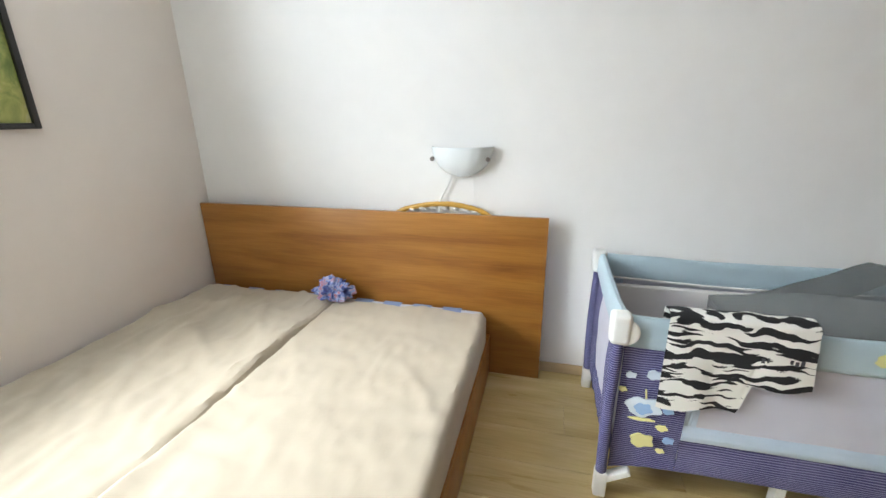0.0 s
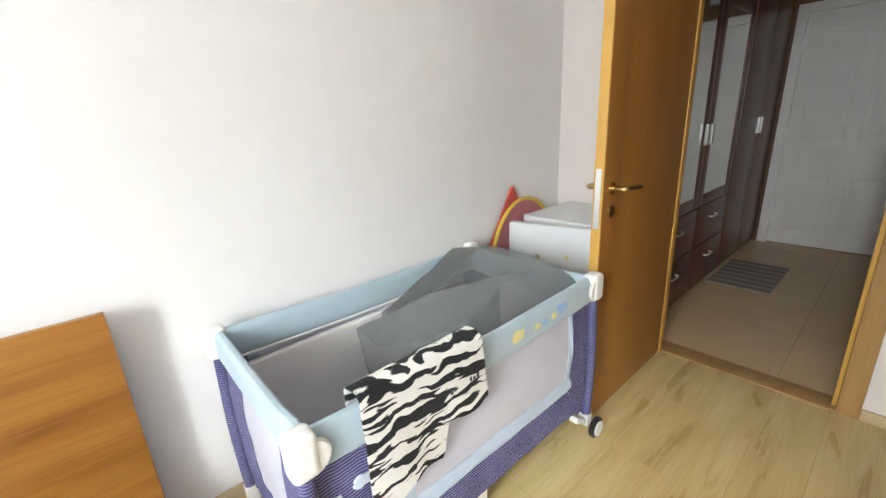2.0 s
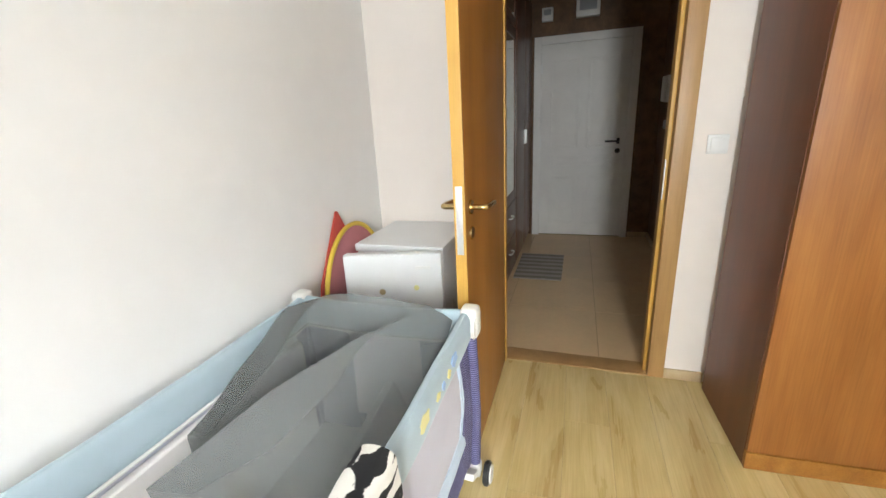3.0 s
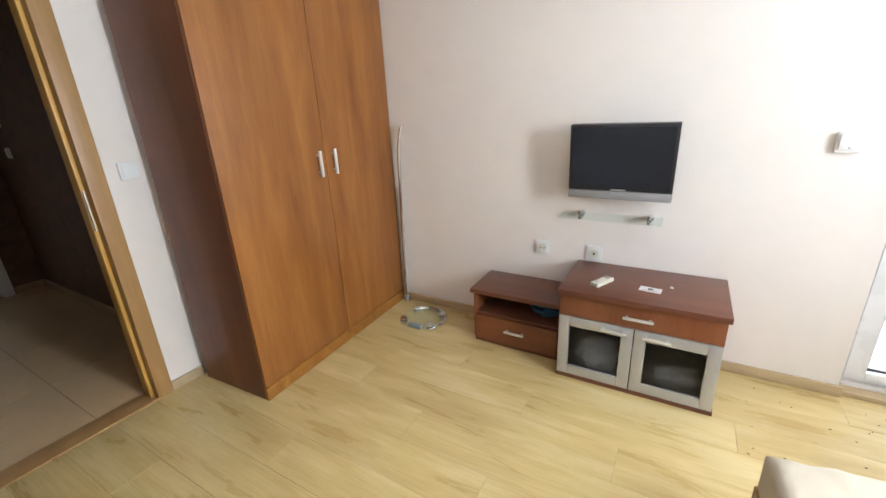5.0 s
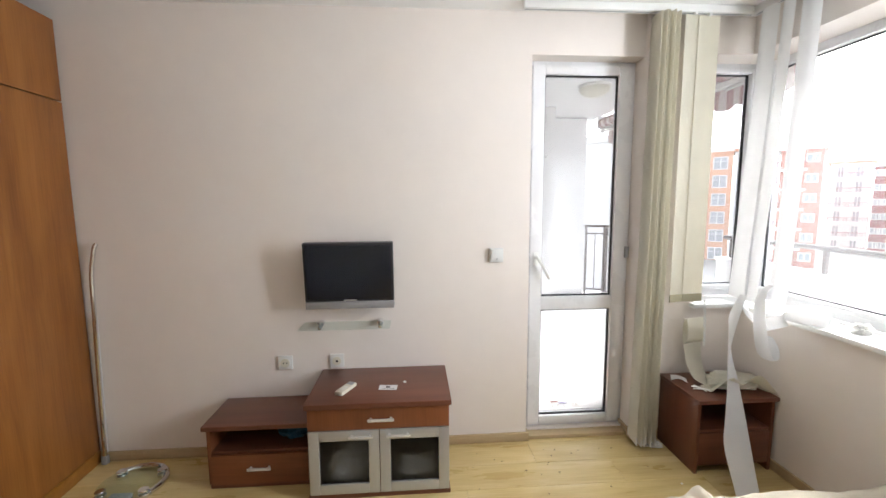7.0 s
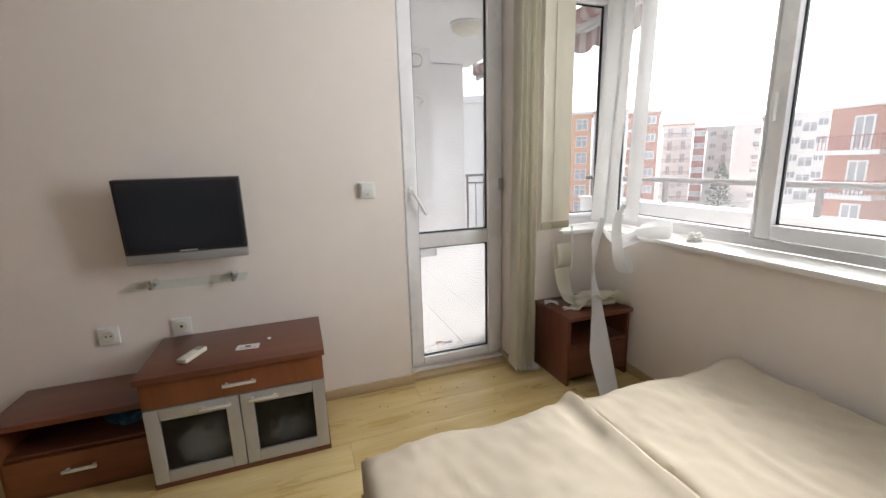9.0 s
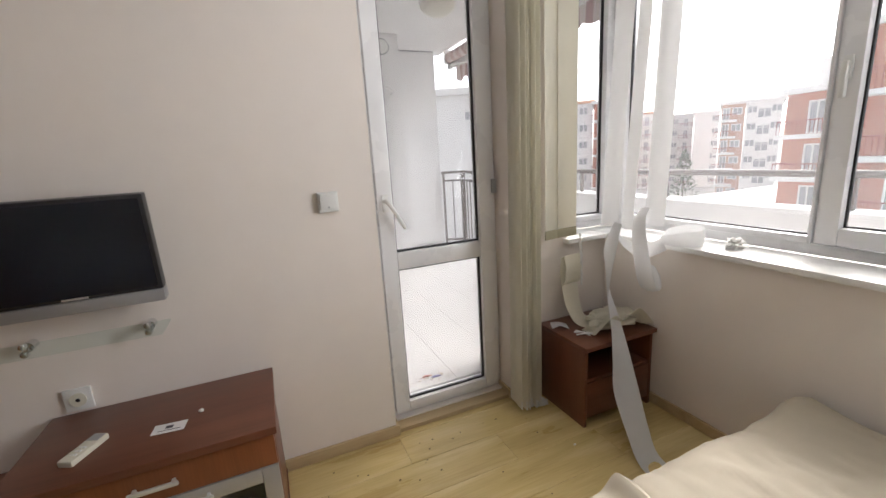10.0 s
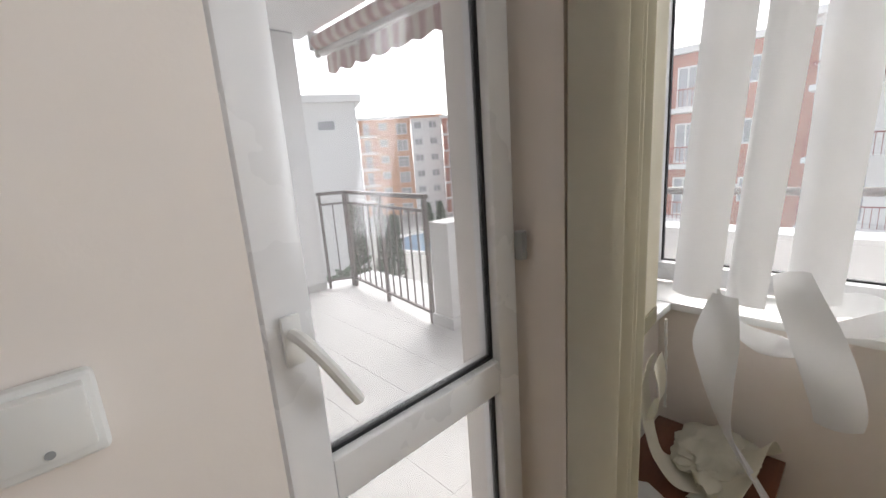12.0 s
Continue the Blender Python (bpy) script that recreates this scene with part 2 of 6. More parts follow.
MIRROR = plain("mirror", (0.86, 0.88, 0.87), 0.03, 1.0, 0.01, bump=0.0)
FRAME_BLACK = plain("black picture frame", (0.02, 0.019, 0.018), 0.4)
BALC_TILE = plain("pale balcony tile", (0.60, 0.59, 0.575), 0.5, vary=0.03, shuffle=True)
RAIL_METAL = plain("dark bronze rail", (0.16, 0.13, 0.115), 0.45, 0.2, 0.1)
GROUND = plain("paved ground", (0.42, 0.41, 0.39), 0.9, vary=0.12, grain=2.0, bump=0.0, big=0.05)
BRICKRED = plain("terracotta render", (0.50, 0.225, 0.16), 0.85, vary=0.06, grain=6, big=0.3)
ORANGE = plain("orange render", (0.68, 0.38, 0.24), 0.85, vary=0.06, grain=6, big=0.3)
MAROON = plain("maroon render", (0.30, 0.07, 0.06), 0.85, vary=0.06, grain=6, big=0.3)
OFFWHITE = plain("white facade render", (0.86, 0.85, 0.83), 0.85, vary=0.05, grain=6, big=0.3)
# Red washed out in the colour itself, as haze pales the far block.
HAZED_RED = plain("hazed red render", (0.58, 0.40, 0.33), 0.85, vary=0.06, grain=6, big=0.3)
DARKGLASS = plain("dark window pane", (0.40, 0.41, 0.42), 0.25, vary=0.2, bump=0.0, big=0.8)
POOL = plain("pool water", (0.16, 0.30, 0.45), 0.08, vary=0.1, bump=0.02, big=0.5)
LEAVES = plain("conifer foliage", (0.045, 0.085, 0.035), 0.8, vary=0.35, grain=12, big=4)
BARK = plain("bark", (0.10, 0.07, 0.05), 0.9, vary=0.2)
PAPER = plain("white paper card", (0.80, 0.80, 0.80), 0.6, vary=0.03)
INK = plain("dark print", (0.05, 0.05, 0.06), 0.6)
BLUE_BAG = plain("blue plastic bag", (0.03, 0.13, 0.22), 0.35, vary=0.2)
CRUMB = plain("dark crumb", (0.05, 0.035, 0.02), 0.9)
PLASTER = plain("white plaster crumb", (0.80, 0.79, 0.76), 0.9, vary=0.08)


def striped(name, a, b2, period, axis, mixw=0.5, rough=0.85, wobble=0.0):
    m, nt, b = nodes_of(name)
    w = nt.nodes.new("ShaderNodeTexWave")
    w.wave_type, w.bands_direction = "BANDS", axis
    w.inputs["Scale"].default_value = 0.314 / period
    w.inputs["Distortion"].default_value = wobble
    w.inputs["Detail"].default_value, w.inputs["Detail Scale"].default_value = 2.0, 1.2
    vec = coords(nt)
    nt.links.new(vec, w.inputs["Vector"])
    c = ramp(nt, w.outputs["Fac"], [(mixw - 0.06, a), (mixw + 0.06, b2)])
    c = mixed(nt, 0.2, c, ramp(nt, noise_tex(nt, vec, 6, 4), [(0.3, scaled(a, 0.8)), (0.7, b2)]))
    nt.links.new(c, b.inputs["Base Color"])
    b.inputs["Roughness"].default_value = rough
    bumped(nt, b, noise_tex(nt, vec, 500, 2), 0.2, 0.0008)
    return m


NAVY = striped("navy striped cloth", (0.022, 0.019, 0.115), (0.27, 0.27, 0.45), 0.0085, "Z", 0.70)
# Awning stripes are lightened in colour to imitate the haze outdoors.
AWNING = striped("hazed striped awning cloth", (0.44, 0.27, 0.27), (0.68, 0.60, 0.55), 0.16, "Y", 0.5)
RUG = striped("grey striped rug cloth", (0.22, 0.19, 0.165), (0.40, 0.36, 0.32), 0.10, "X", 0.5)


def zebra_cloth():
    """Ragged black stripes of uneven width on white terry."""
    m, nt, b = nodes_of("zebra print towel")
    vec = coords(nt)
    warp = nt.nodes.new("ShaderNodeTexNoise")
    warp.inputs["Scale"].default_value, warp.inputs["Detail"].default_value = 9.0, 2.0
    nt.links.new(vec, warp.inputs["Vector"])
    add = nt.nodes.new("ShaderNodeVectorMath")
    add.operation = "MULTIPLY_ADD"
    add.inputs[1].default_value = (0.06, 0.06, 0.075)
    nt.links.new(warp.outputs["Color"], add.inputs[0])
    nt.links.new(vec, add.inputs[2])
    mp = nt.nodes.new("ShaderNodeMapping")
    mp.inputs["Rotation"].default_value = (radians(30), radians(-14), 0)
    mp.inputs["Scale"].default_value = (4.5, 9.0, 27.0)
    nt.links.new(add.outputs[0], mp.inputs["Vector"])
    torn = noise_tex(nt, mp.outputs[0], 1.9, 1.0, 0.4, 0.4)
    edge = noise_tex(nt, vec, 190, 2, 0.6)
    both = nt.nodes.new("ShaderNodeMath")
    both.operation = "MULTIPLY_ADD"
    both.inputs[1].default_value = 0.07
    nt.links.new(edge, both.inputs[0])
    nt.links.new(torn, both.inputs[2])
    c = ramp(nt, both.outputs[0], [(0.515, (0.014, 0.014, 0.016)), (0.535, (0.78, 0.77, 0.73))])
    nt.links.new(c, b.inputs["Base Color"])
    b.inputs["Roughness"].default_value = 0.95
    bumped(nt, b, noise_tex(nt, vec, 420, 2), 0.5, 0.0015)
    return m


ZEBRA = zebra_cloth()


def painting():
    m, nt, b = nodes_of("green landscape print")
    vec = coords(nt, (1, 1, 1))
    n = noise_tex(nt, vec, 7.0, 5, 0.6, 0.6)
    c = ramp(nt, n, [(0.25, (0.05, 0.09, 0.02)), (0.42, (0.20, 0.26, 0.06)), (0.55, (0.42, 0.42, 0.12)), (0.68, (0.55, 0.60, 0.50))])
    nt.links.new(c, b.inputs["Base Color"])
    b.inputs["Roughness"].default_value = 0.4
    return m


PICTURE = painting()


def printed_cloth():
    """Thin cloth printed with blue, pale and mauve patches."""
    m, nt, b = nodes_of("blue and mauve print")
    vec = coords(nt)
    c = ramp(nt, noise_tex(nt, vec, 30, 2, 0.5, 0.8), [(0.36, (0.07, 0.09, 0.27)), (0.46, (0.16, 0.22, 0.50)), (0.54, (0.40, 0.46, 0.66)), (0.62, (0.44, 0.24, 0.32))])
    nt.links.new(c, b.inputs["Base Color"])
    b.inputs["Roughness"].default_value = 0.9
    bumped(nt, b, noise_tex(nt, vec, 400, 2), 0.25, 0.0008)
    return m



# ---- mesh helpers
def place_of(ob):
    m = ob.matrix_basis.copy()
    while ob.parent:
        ob = ob.parent
        m = ob.matrix_basis @ m
    return m


def thing(name, base, label="", category="", group="", kind="", rz=0.0):
    ob = new(name)
    ob.empty_display_size = 0.1
    ob.matrix_basis = pose(*base, 0, 0, rz)
    return tagged(ob, label, category, group, kind)


def mesh_of(name, bm, material, smooth=None):
    me = bpy.data.meshes.new(name)
    bmesh.ops.recalc_face_normals(bm, faces=bm.faces)
    bm.to_mesh(me)
    bm.free()
    me.materials.append(material)
    if smooth:
        me.shade_smooth()
        me.set_sharp_from_angle(angle=radians(smooth))
    return me


def part(name, bm, material, parent, label="", local=False, smooth=35, kind=""):
    """One mesh under a thing or part; bm is in world metres unless local."""
    if not local:
        bmesh.ops.transform(bm, matrix=place_of(parent).inverted(), verts=bm.verts)
    ob = new(name, mesh_of(name, bm, material, smooth))
    ob.parent = parent
    return tagged(ob, label, kind=kind)


def solid(name, bm, material, label="", category="", group="", kind="", smooth=35, base=None):
    """A thing that is one mesh."""
    if base is None:
        vs = [v.co for v in bm.verts]
        base = Vector((sum(v.x for v in vs) / len(vs), sum(v.y for v in vs) / len(vs), min(v.z for v in vs)))
    bmesh.ops.translate(bm, vec=-Vector(base), verts=bm.verts)
    ob = new(name, mesh_of(name, bm, material, smooth))
    ob.matrix_basis = Matrix.Translation(base)
    return tagged(ob, label, category, group, kind)


def box(*spans, bev=0.003, seg=2, bm=None):
    """Adds a bevelled box x0, x1, y0, y1, z0, z1."""
    x0, x1, y0, y1, z0, z1 = spans
    own = bmesh.new()
    bmesh.ops.create_cube(own, size=1.0)
    for v in own.verts:
        v.co = Vector(((x0 + x1) / 2 + v.co.x * abs(x1 - x0), (y0 + y1) / 2 + v.co.y * abs(y1 - y0), (z0 + z1) / 2 + v.co.z * abs(z1 - z0)))
    bev = min(bev, 0.45 * min(abs(x1 - x0), abs(y1 - y0), abs(z1 - z0)))
    if bev > 0:
        bmesh.ops.bevel(own, geom=own.edges[:], offset=bev, segments=seg, profile=0.6, affect="EDGES")
    if bm is None:
        return own
    return add(bm, own)


def add(bm, other):
    tmp = bpy.data.meshes.new("tmp")
    other.to_mesh(tmp)
    other.free()
    bm.from_mesh(tmp)
    bpy.data.meshes.remove(tmp)
    return bm


def boxes(spans, bev=0.0, seg=1):
    bm = bmesh.new()
    for s in spans:
        box(*s, bev=bev, seg=seg, bm=bm)
    return bm


def curve_pts(points, per=6):
    """A smooth line through the points."""
    p = [Vector(q) for q in points]
    if len(p) < 3:
        return p
    ext = [2 * p[0] - p[1]] + p + [2 * p[-1] - p[-2]]
    out = []
    for k in range(1, len(ext) - 2):
        a, b, c, d = ext[k - 1 : k + 3]
        for j in range(per):
            t = j / per
            out.append(0.5 * (2 * b + (c - a) * t + (2 * a - 5 * b + 4 * c - d) * t * t + (3 * b - a - 3 * c + d) * t**3))
    out.append(p[-1])
    return out


def tube(points, r, seg=10, per=6, bm=None, closed=False, wave=0.0):
    """A round rod along a smooth line."""
    pts = curve_pts(points, per) if per else [Vector(q) for q in points]
    if closed:
        pts = pts[:-1]
    bm = bm or bmesh.new()
    n, rings, side = len(pts), [], None
    for k, p in enumerate(pts):
        q0, q1 = (pts[k - 1], pts[(k + 1) % n]) if closed else (pts[max(k - 1, 0)], pts[min(k + 1, n - 1)])
        d = (q1 - q0).normalized()
        if side is None:
            side = d.orthogonal().normalized()
        side = (side - d * side.dot(d)).normalized()
        up = d.cross(side)
        rr = r * (1 + wave * math.sin(k * 1.7))
        rings.append([bm.verts.new(p + rr * (side * math.cos(a) + up * math.sin(a))) for a in (2 * math.pi * j / seg for j in range(seg))])
    for k in range(n if closed else n - 1):
        a, b = rings[k], rings[(k + 1) % n]
        for j in range(seg):
            bm.faces.new((a[j], a[(j + 1) % seg], b[(j + 1) % seg], b[j]))
    if not closed:
        bm.faces.new(rings[0][::-1])
        bm.faces.new(rings[-1])
    return bm


def disc(center, axis, r, depth, seg=24, bev=0.0, r2=None):
    """A short cylinder or cone whose base centre is given."""
    bm = bmesh.new()
    bmesh.ops.create_cone(bm, cap_ends=True, segments=seg, radius1=r, radius2=r if r2 is None else r2, depth=depth)
    if bev:
        bmesh.ops.bevel(bm, geom=[e for e in bm.edges if len(e.link_faces) == 2 and max(len(f.verts) for f in e.link_faces) > 4], offset=bev, segments=2, affect="EDGES")
    q = Vector((0, 0, 1)).rotation_difference(Vector(axis).normalized())
    bmesh.ops.transform(bm, matrix=Matrix.Translation(Vector(center) + Vector(axis).normalized() * depth / 2) @ q.to_matrix().to_4x4(), verts=bm.verts)
    return bm


def sheet(fn, nu, nv, thick=0.002, bm=None):
    """A cloth or plate from fn(u, v), both 0 to 1, with thickness."""
    bm = bm or bmesh.new()
    p = [[Vector(fn(i / nu, j / nv)) for j in range(nv + 1)] for i in range(nu + 1)]
    top, low = [], []
    for i in range(nu + 1):
        rt, rl = [], []
        for j in range(nv + 1):
            du = p[min(i + 1, nu)][j] - p[max(i - 1, 0)][j]
            dv = p[i][min(j + 1, nv)] - p[i][max(j - 1, 0)]
            n = du.cross(dv)
            n = n.normalized() if n.length > 1e-9 else Vector((0, 0, 1))
            rt.append(bm.verts.new(p[i][j] + n * thick / 2))
            rl.append(bm.verts.new(p[i][j] - n * thick / 2))
        top.append(rt)
        low.append(rl)
    for i in range(nu):
        for j in range(nv):
            bm.faces.new((top[i][j], top[i + 1][j], top[i + 1][j + 1], top[i][j + 1]))
            bm.faces.new((low[i][j + 1], low[i + 1][j + 1], low[i + 1][j], low[i][j]))
    for i in range(nu):
        bm.faces.new((top[i][0], low[i][0], low[i + 1][0], top[i + 1][0]))
        bm.faces.new((top[i + 1][nv], low[i + 1][nv], low[i][nv], top[i][nv]))
    for j in range(nv):
        bm.faces.new((top[0][j + 1], low[0][j + 1], low[0][j], top[0][j]))
        bm.faces.new((top[nu][j], low[nu][j], low[nu][j + 1], top[nu][j + 1]))
    return bm


def ribbon(points, sides, thick=0.0015, per=8, bm=None, bow=0.0):
    """A strip of cloth: its middle line and, at each point, half its width as a vector."""
    c, s = curve_pts(points, per), curve_pts(sides, per)
    n = len(c) - 1

    def fn(u, v):
        k = min(n, round(u * n))
        d = c[min(k + 1, n)] - c[max(k - 1, 0)]
        nn = d.cross(s[k])
        nn = nn.normalized() if nn.length > 1e-9 else Vector((0, 0, 1))
        w = 2 * v - 1
        return c[k] + s[k] * w + nn * bow * (1 - w * w)

    return sheet(fn, n, 6, thick, bm)


def rot_about(bm, center, rx=0, ry=0, rz=0):
    m = Matrix.Translation(center) @ pose(0, 0, 0, rx, ry, rz) @ Matrix.Translation(-Vector(center))
    bmesh.ops.transform(bm, matrix=m, verts=bm.verts)
    return bm


def wob(x, y, z=0.0, s=3.0):
    return noise.noise(Vector((x * s, y * s, z * s)))


def frame_bm(axis, at, depth, a0, a1, z0, z1, w, bev=0.004):
    """A rectangular frame in a wall plane; axis: the plane's normal, 'x' or 'y'; w: left, right, bottom, top."""
    l, r, b, t = w
    bm = bmesh.new()
    for p, q, u, v in ((a0, a0 + l, z0, z1), (a1 - r, a1, z0, z1), (a0 + l, a1 - r, z0, z0 + b), (a0 + l, a1 - r, z1 - t, z1)):
        if q - p < 1e-4 or v - u < 1e-4:
            continue
        if axis == "x":
            box(at, at + depth, p, q, u, v, bev=bev, bm=bm)
        else:
            box(p, q, at, at + depth, u, v, bev=bev, bm=bm)
    return bm


# ---- the room's shell
XW, XE, YN, YS, ZC = -1.60, 2.69, 2.42, -0.585, 2.53
floor = thing("floor", (0.5, 0.9, 0), "light yellow oak laminate floor of long planks", "floor", kind="structure")
part("subfloor", boxes([(XW - 0.05, XE + 0.1, -0.86, YN + 0.05, -0.12, -0.003)]), JOINT, floor, smooth=None)

wall_north = solid("wall_north", boxes([(XW - 0.3, 5.6, YN, YN + 0.2, -0.1, ZC + 0.1)]), PAINT_N, "off-white painted plaster wall", "wall", kind="structure", smooth=None)
wall_east = solid("wall_east", boxes([(XE, XE + 0.1, 1.80, YN, -0.1, ZC + 0.1), (XE, XE + 0.1, YS, 0.93, -0.1, ZC + 0.1), (XE, XE + 0.1, 0.93, 1.80, 2.07, ZC + 0.1)]), PAINT, "off-white painted wall with a doorway", "wall", kind="structure", smooth=None)
wall_south = solid("wall_south", boxes([
    (-0.315, XE + 0.1, -0.90, YS, -0.1, ZC + 0.1), (-0.975, -0.315, -0.90, YS, 2.30, ZC + 0.1),
    (-1.33, -0.975, -0.90, -0.55, -0.1, ZC + 0.1), (-1.93, -1.33, -0.90, -0.55, -0.1, 0.835), (-1.93, -1.33, -0.90, -0.55, 2.31, ZC + 0.1),
    (-0.975, -0.315, -0.90, -0.655, -0.1, 0.03)]), PAINT, "peach-white painted wall with a recessed balcony door", "wall", kind="structure", smooth=None)
wall_west = solid("wall_west", boxes([
    (-1.93, XW, -0.55, 1.34, -0.1, 0.835), (-1.93, XW, -0.55, 1.34, 2.31, ZC + 0.1), (-1.93, XW, 1.34, YN, -0.1, ZC + 0.1)]), PAINT, "peach-white painted wall under a wide window", "wall", kind="structure", smooth=None)
ceiling = solid("ceiling", boxes([(XW - 0.35, XE + 0.1, -0.9, YN + 0.2, ZC, ZC + 0.2)]), CEIL, "white painted ceiling", "ceiling", kind="structure", smooth=None)


def skirting(name, spans):
    t = thing(name, (spans[0][0], spans[0][2], 0), "pale oak veneer baseboard", "baseboard", kind="structure")
    for s in spans:
        part("skirting_board", box(*s, bev=0.004), SKIRT, t)


skirting("baseboard_north", [(XW, XE, YN - 0.014, YN, 0, 0.055)])
skirting("baseboard_east", [(XE - 0.014, XE, 0.72, 0.895, 0, 0.055), (XE - 0.014, XE, 1.83, YN - 0.015, 0, 0.055)])
skirting("baseboard_south", [(-0.330, 2.20, YS, YS + 0.016, 0, 0.055), (-0.329, -0.315, -0.69, YS - 0.001, 0, 0.055), (-0.976, -0.962, -0.69, -0.551, 0, 0.055), (XW, -0.962, -0.55, -0.535, 0, 0.055)])
skirting("baseboard_west", [(XW, XW + 0.014, -0.534, YN - 0.015, 0, 0.055)])

# ---- windows and balcony door
sill = thing("window_sill", (-1.7, 0, 0.835), "white window sill board running round the corner", "window sill", kind="structure")
part("sill_board", box(-1.80, -1.575, -0.70, 1.36, 0.836, 0.862, bev=0.006), SILL, sill)
part("sill_board", box(-1.573, -1.305, -0.71, -0.505, 0.836, 0.862, bev=0.006), SILL, sill)


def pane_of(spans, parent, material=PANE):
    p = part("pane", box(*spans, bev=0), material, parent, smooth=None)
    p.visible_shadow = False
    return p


def sash_x(parent, x, y0, y1, z0, z1, w):
    s = part("sash", frame_bm("x", x, 0.07, y0, y1, z0, z1, w, 0.006), PVC, parent)
    l, r, b, t = w
    part("gasket", frame_bm("x", x + 0.020, 0.016, y0 + l - 0.001, y1 - r + 0.001, z0 + b - 0.001, z1 - t + 0.001, (0.007,) * 4, 0), GASKET, s)
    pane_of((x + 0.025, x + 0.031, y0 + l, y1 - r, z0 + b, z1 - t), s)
    return s


def sash_y(parent, y, x0, x1, z0, z1, w, name="sash"):
    s = part(name, frame_bm("y", y, 0.07, x0, x1, z0, z1, w, 0.006), PVC, parent)
    l, r, b, t = w
    part("gasket", frame_bm("y", y + 0.020, 0.016, x0 + l - 0.001, x1 - r + 0.001, z0 + b - 0.001, z1 - t + 0.001, (0.008,) * 4, 0), GASKET, s)
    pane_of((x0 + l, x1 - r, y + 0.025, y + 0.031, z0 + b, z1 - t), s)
    return s


window_1 = thing("window_1", (-1.84, 0.2, 0.862), "wide white plastic window with two panes", "window", kind="structure")
part("window_frame", frame_bm("x", -1.88, 0.07, -0.70, 1.34, 0.862, 2.33, (0.05, 0.05, 0.045, 0.05)), PVC, window_1)
part("mullion", box(-1.875, -1.812, 0.30, 0.365, 0.907, 2.28, bev=0.005), PVC, window_1)
sash_x(window_1, -1.872, -0.65, 0.30, 0.907, 2.28, (0.02, 0.015, 0.028, 0.02))
right_sash = sash_x(window_1, -1.85, 0.32, 1.30, 0.915, 2.275, (0.066, 0.066, 0.066, 0.06))
h = part("window_handle", box(-1.780, -1.768, 0.335, 0.363, 1.50, 1.58, bev=0.005), WHITE_PL, right_sash)
part("lever", box(-1.767, -1.745, 0.339, 0.359, 1.44, 1.56, bev=0.006), WHITE_PL, h)

window_2 = thing("window_2", (-1.58, -0.73, 0.862), "narrow white plastic corner window", "window", kind="structure")
part("window_frame", frame_bm("y", -0.77, 0.06, -1.79, -1.33, 0.862, 2.33, (0.03, 0.05, 0.045, 0.05)), PVC, window_2)
sash_y(window_2, -0.765, -1.76, -1.38, 0.907, 2.28, (0.035, 0.04, 0.03, 0.03))
part("corner_post", box(-1.88, -1.79, -0.79, -0.701, 0.84, 2.33, bev=0.005), PVC, window_2)

door_1 = thing("door_1", (-0.645, -0.70, 0.03), "white plastic balcony door, closed, with two glass panes", "door", kind="structure")
part("door_frame", frame_bm("y", -0.76, 0.07, -0.975, -0.315, 0.03, 2.30, (0.036, 0.036, 0.03, 0.036)), PVC, door_1)
leaf_b = part("door_leaf", frame_bm("y", -0.735, 0.07, -0.945, -0.345, 0.055, 2.275, (0.075, 0.075, 0.05, 0.055), 0.008), PVC, door_1)
part("cross_rail", box(-0.871, -0.419, -0.734, -0.666, 0.805, 0.89, bev=0.008), PVC, leaf_b)
for z0, z1 in ((0.105, 0.805), (0.89, 2.22)):
    part("gasket", frame_bm("y", -0.706, 0.018, -0.871, -0.419, z0, z1, (0.008,) * 4, 0), GASKET, leaf_b)
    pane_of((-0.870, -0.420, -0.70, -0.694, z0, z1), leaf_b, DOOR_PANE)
h = part("door_handle", box(-0.395, -0.365, -0.665, -0.653, 1.09, 1.17, bev=0.006), WHITE_PL, leaf_b)
part("lever", tube([(-0.38, -0.655, 1.14), (-0.38, -0.620, 1.14), (-0.405, -0.612, 1.10), (-0.452, -0.612, 1.015)], 0.010, 10), WHITE_PL, h)
part("hinge", box(-0.958, -0.938, -0.664, -0.640, 1.13, 1.20, bev=0.003), GREY_PL, door_1)
part("threshold", box(-0.975, -0.315, -0.655, -0.587, -0.02, 0.022, bev=0.004), SKIRT, door_1)

# ---- doorway to the hall
door_2 = thing("door_2", (2.69, 1.37, 0), "brown veneered room door, standing wide open", "door", kind="structure")
fr = part("door_frame", frame_bm("x", 2.676, 0.13, 0.895, 1.835, 0, 2.11, (0.075, 0.075, 0, 0.075)), JAMB, door_2)
part("door_stop", frame_bm("x", 2.72, 0.07, 0.9705, 1.7595, 0, 2.034, (0.018, 0.018, 0, 0.018)), LEAF_EDGE, fr)
part("strike_plate", box(2.679, 2.70, 0.9895, 0.9925, 0.93, 1.11, bev=0), STEEL, fr)
leaf = part("door_leaf", box(1.885, 2.672, 1.705, 1.742, 0.012, 2.03, bev=0.003), LEAF, door_2)
part("leaf_edge", box(1.874, 1.884, 1.7045, 1.7425, 0.012, 2.03, bev=0.002), LEAF_EDGE, leaf, "light beech lipping")
part("leaf_edge", box(2.630, 2.676, 1.698, 1.7045, 0.012, 2.03, bev=0.002), LEAF_EDGE, leaf, "light beech lipping")
part("lock_plate", box(1.871, 1.8735, 1.712, 1.735, 0.89, 1.12, bev=0.001), STEEL, leaf)
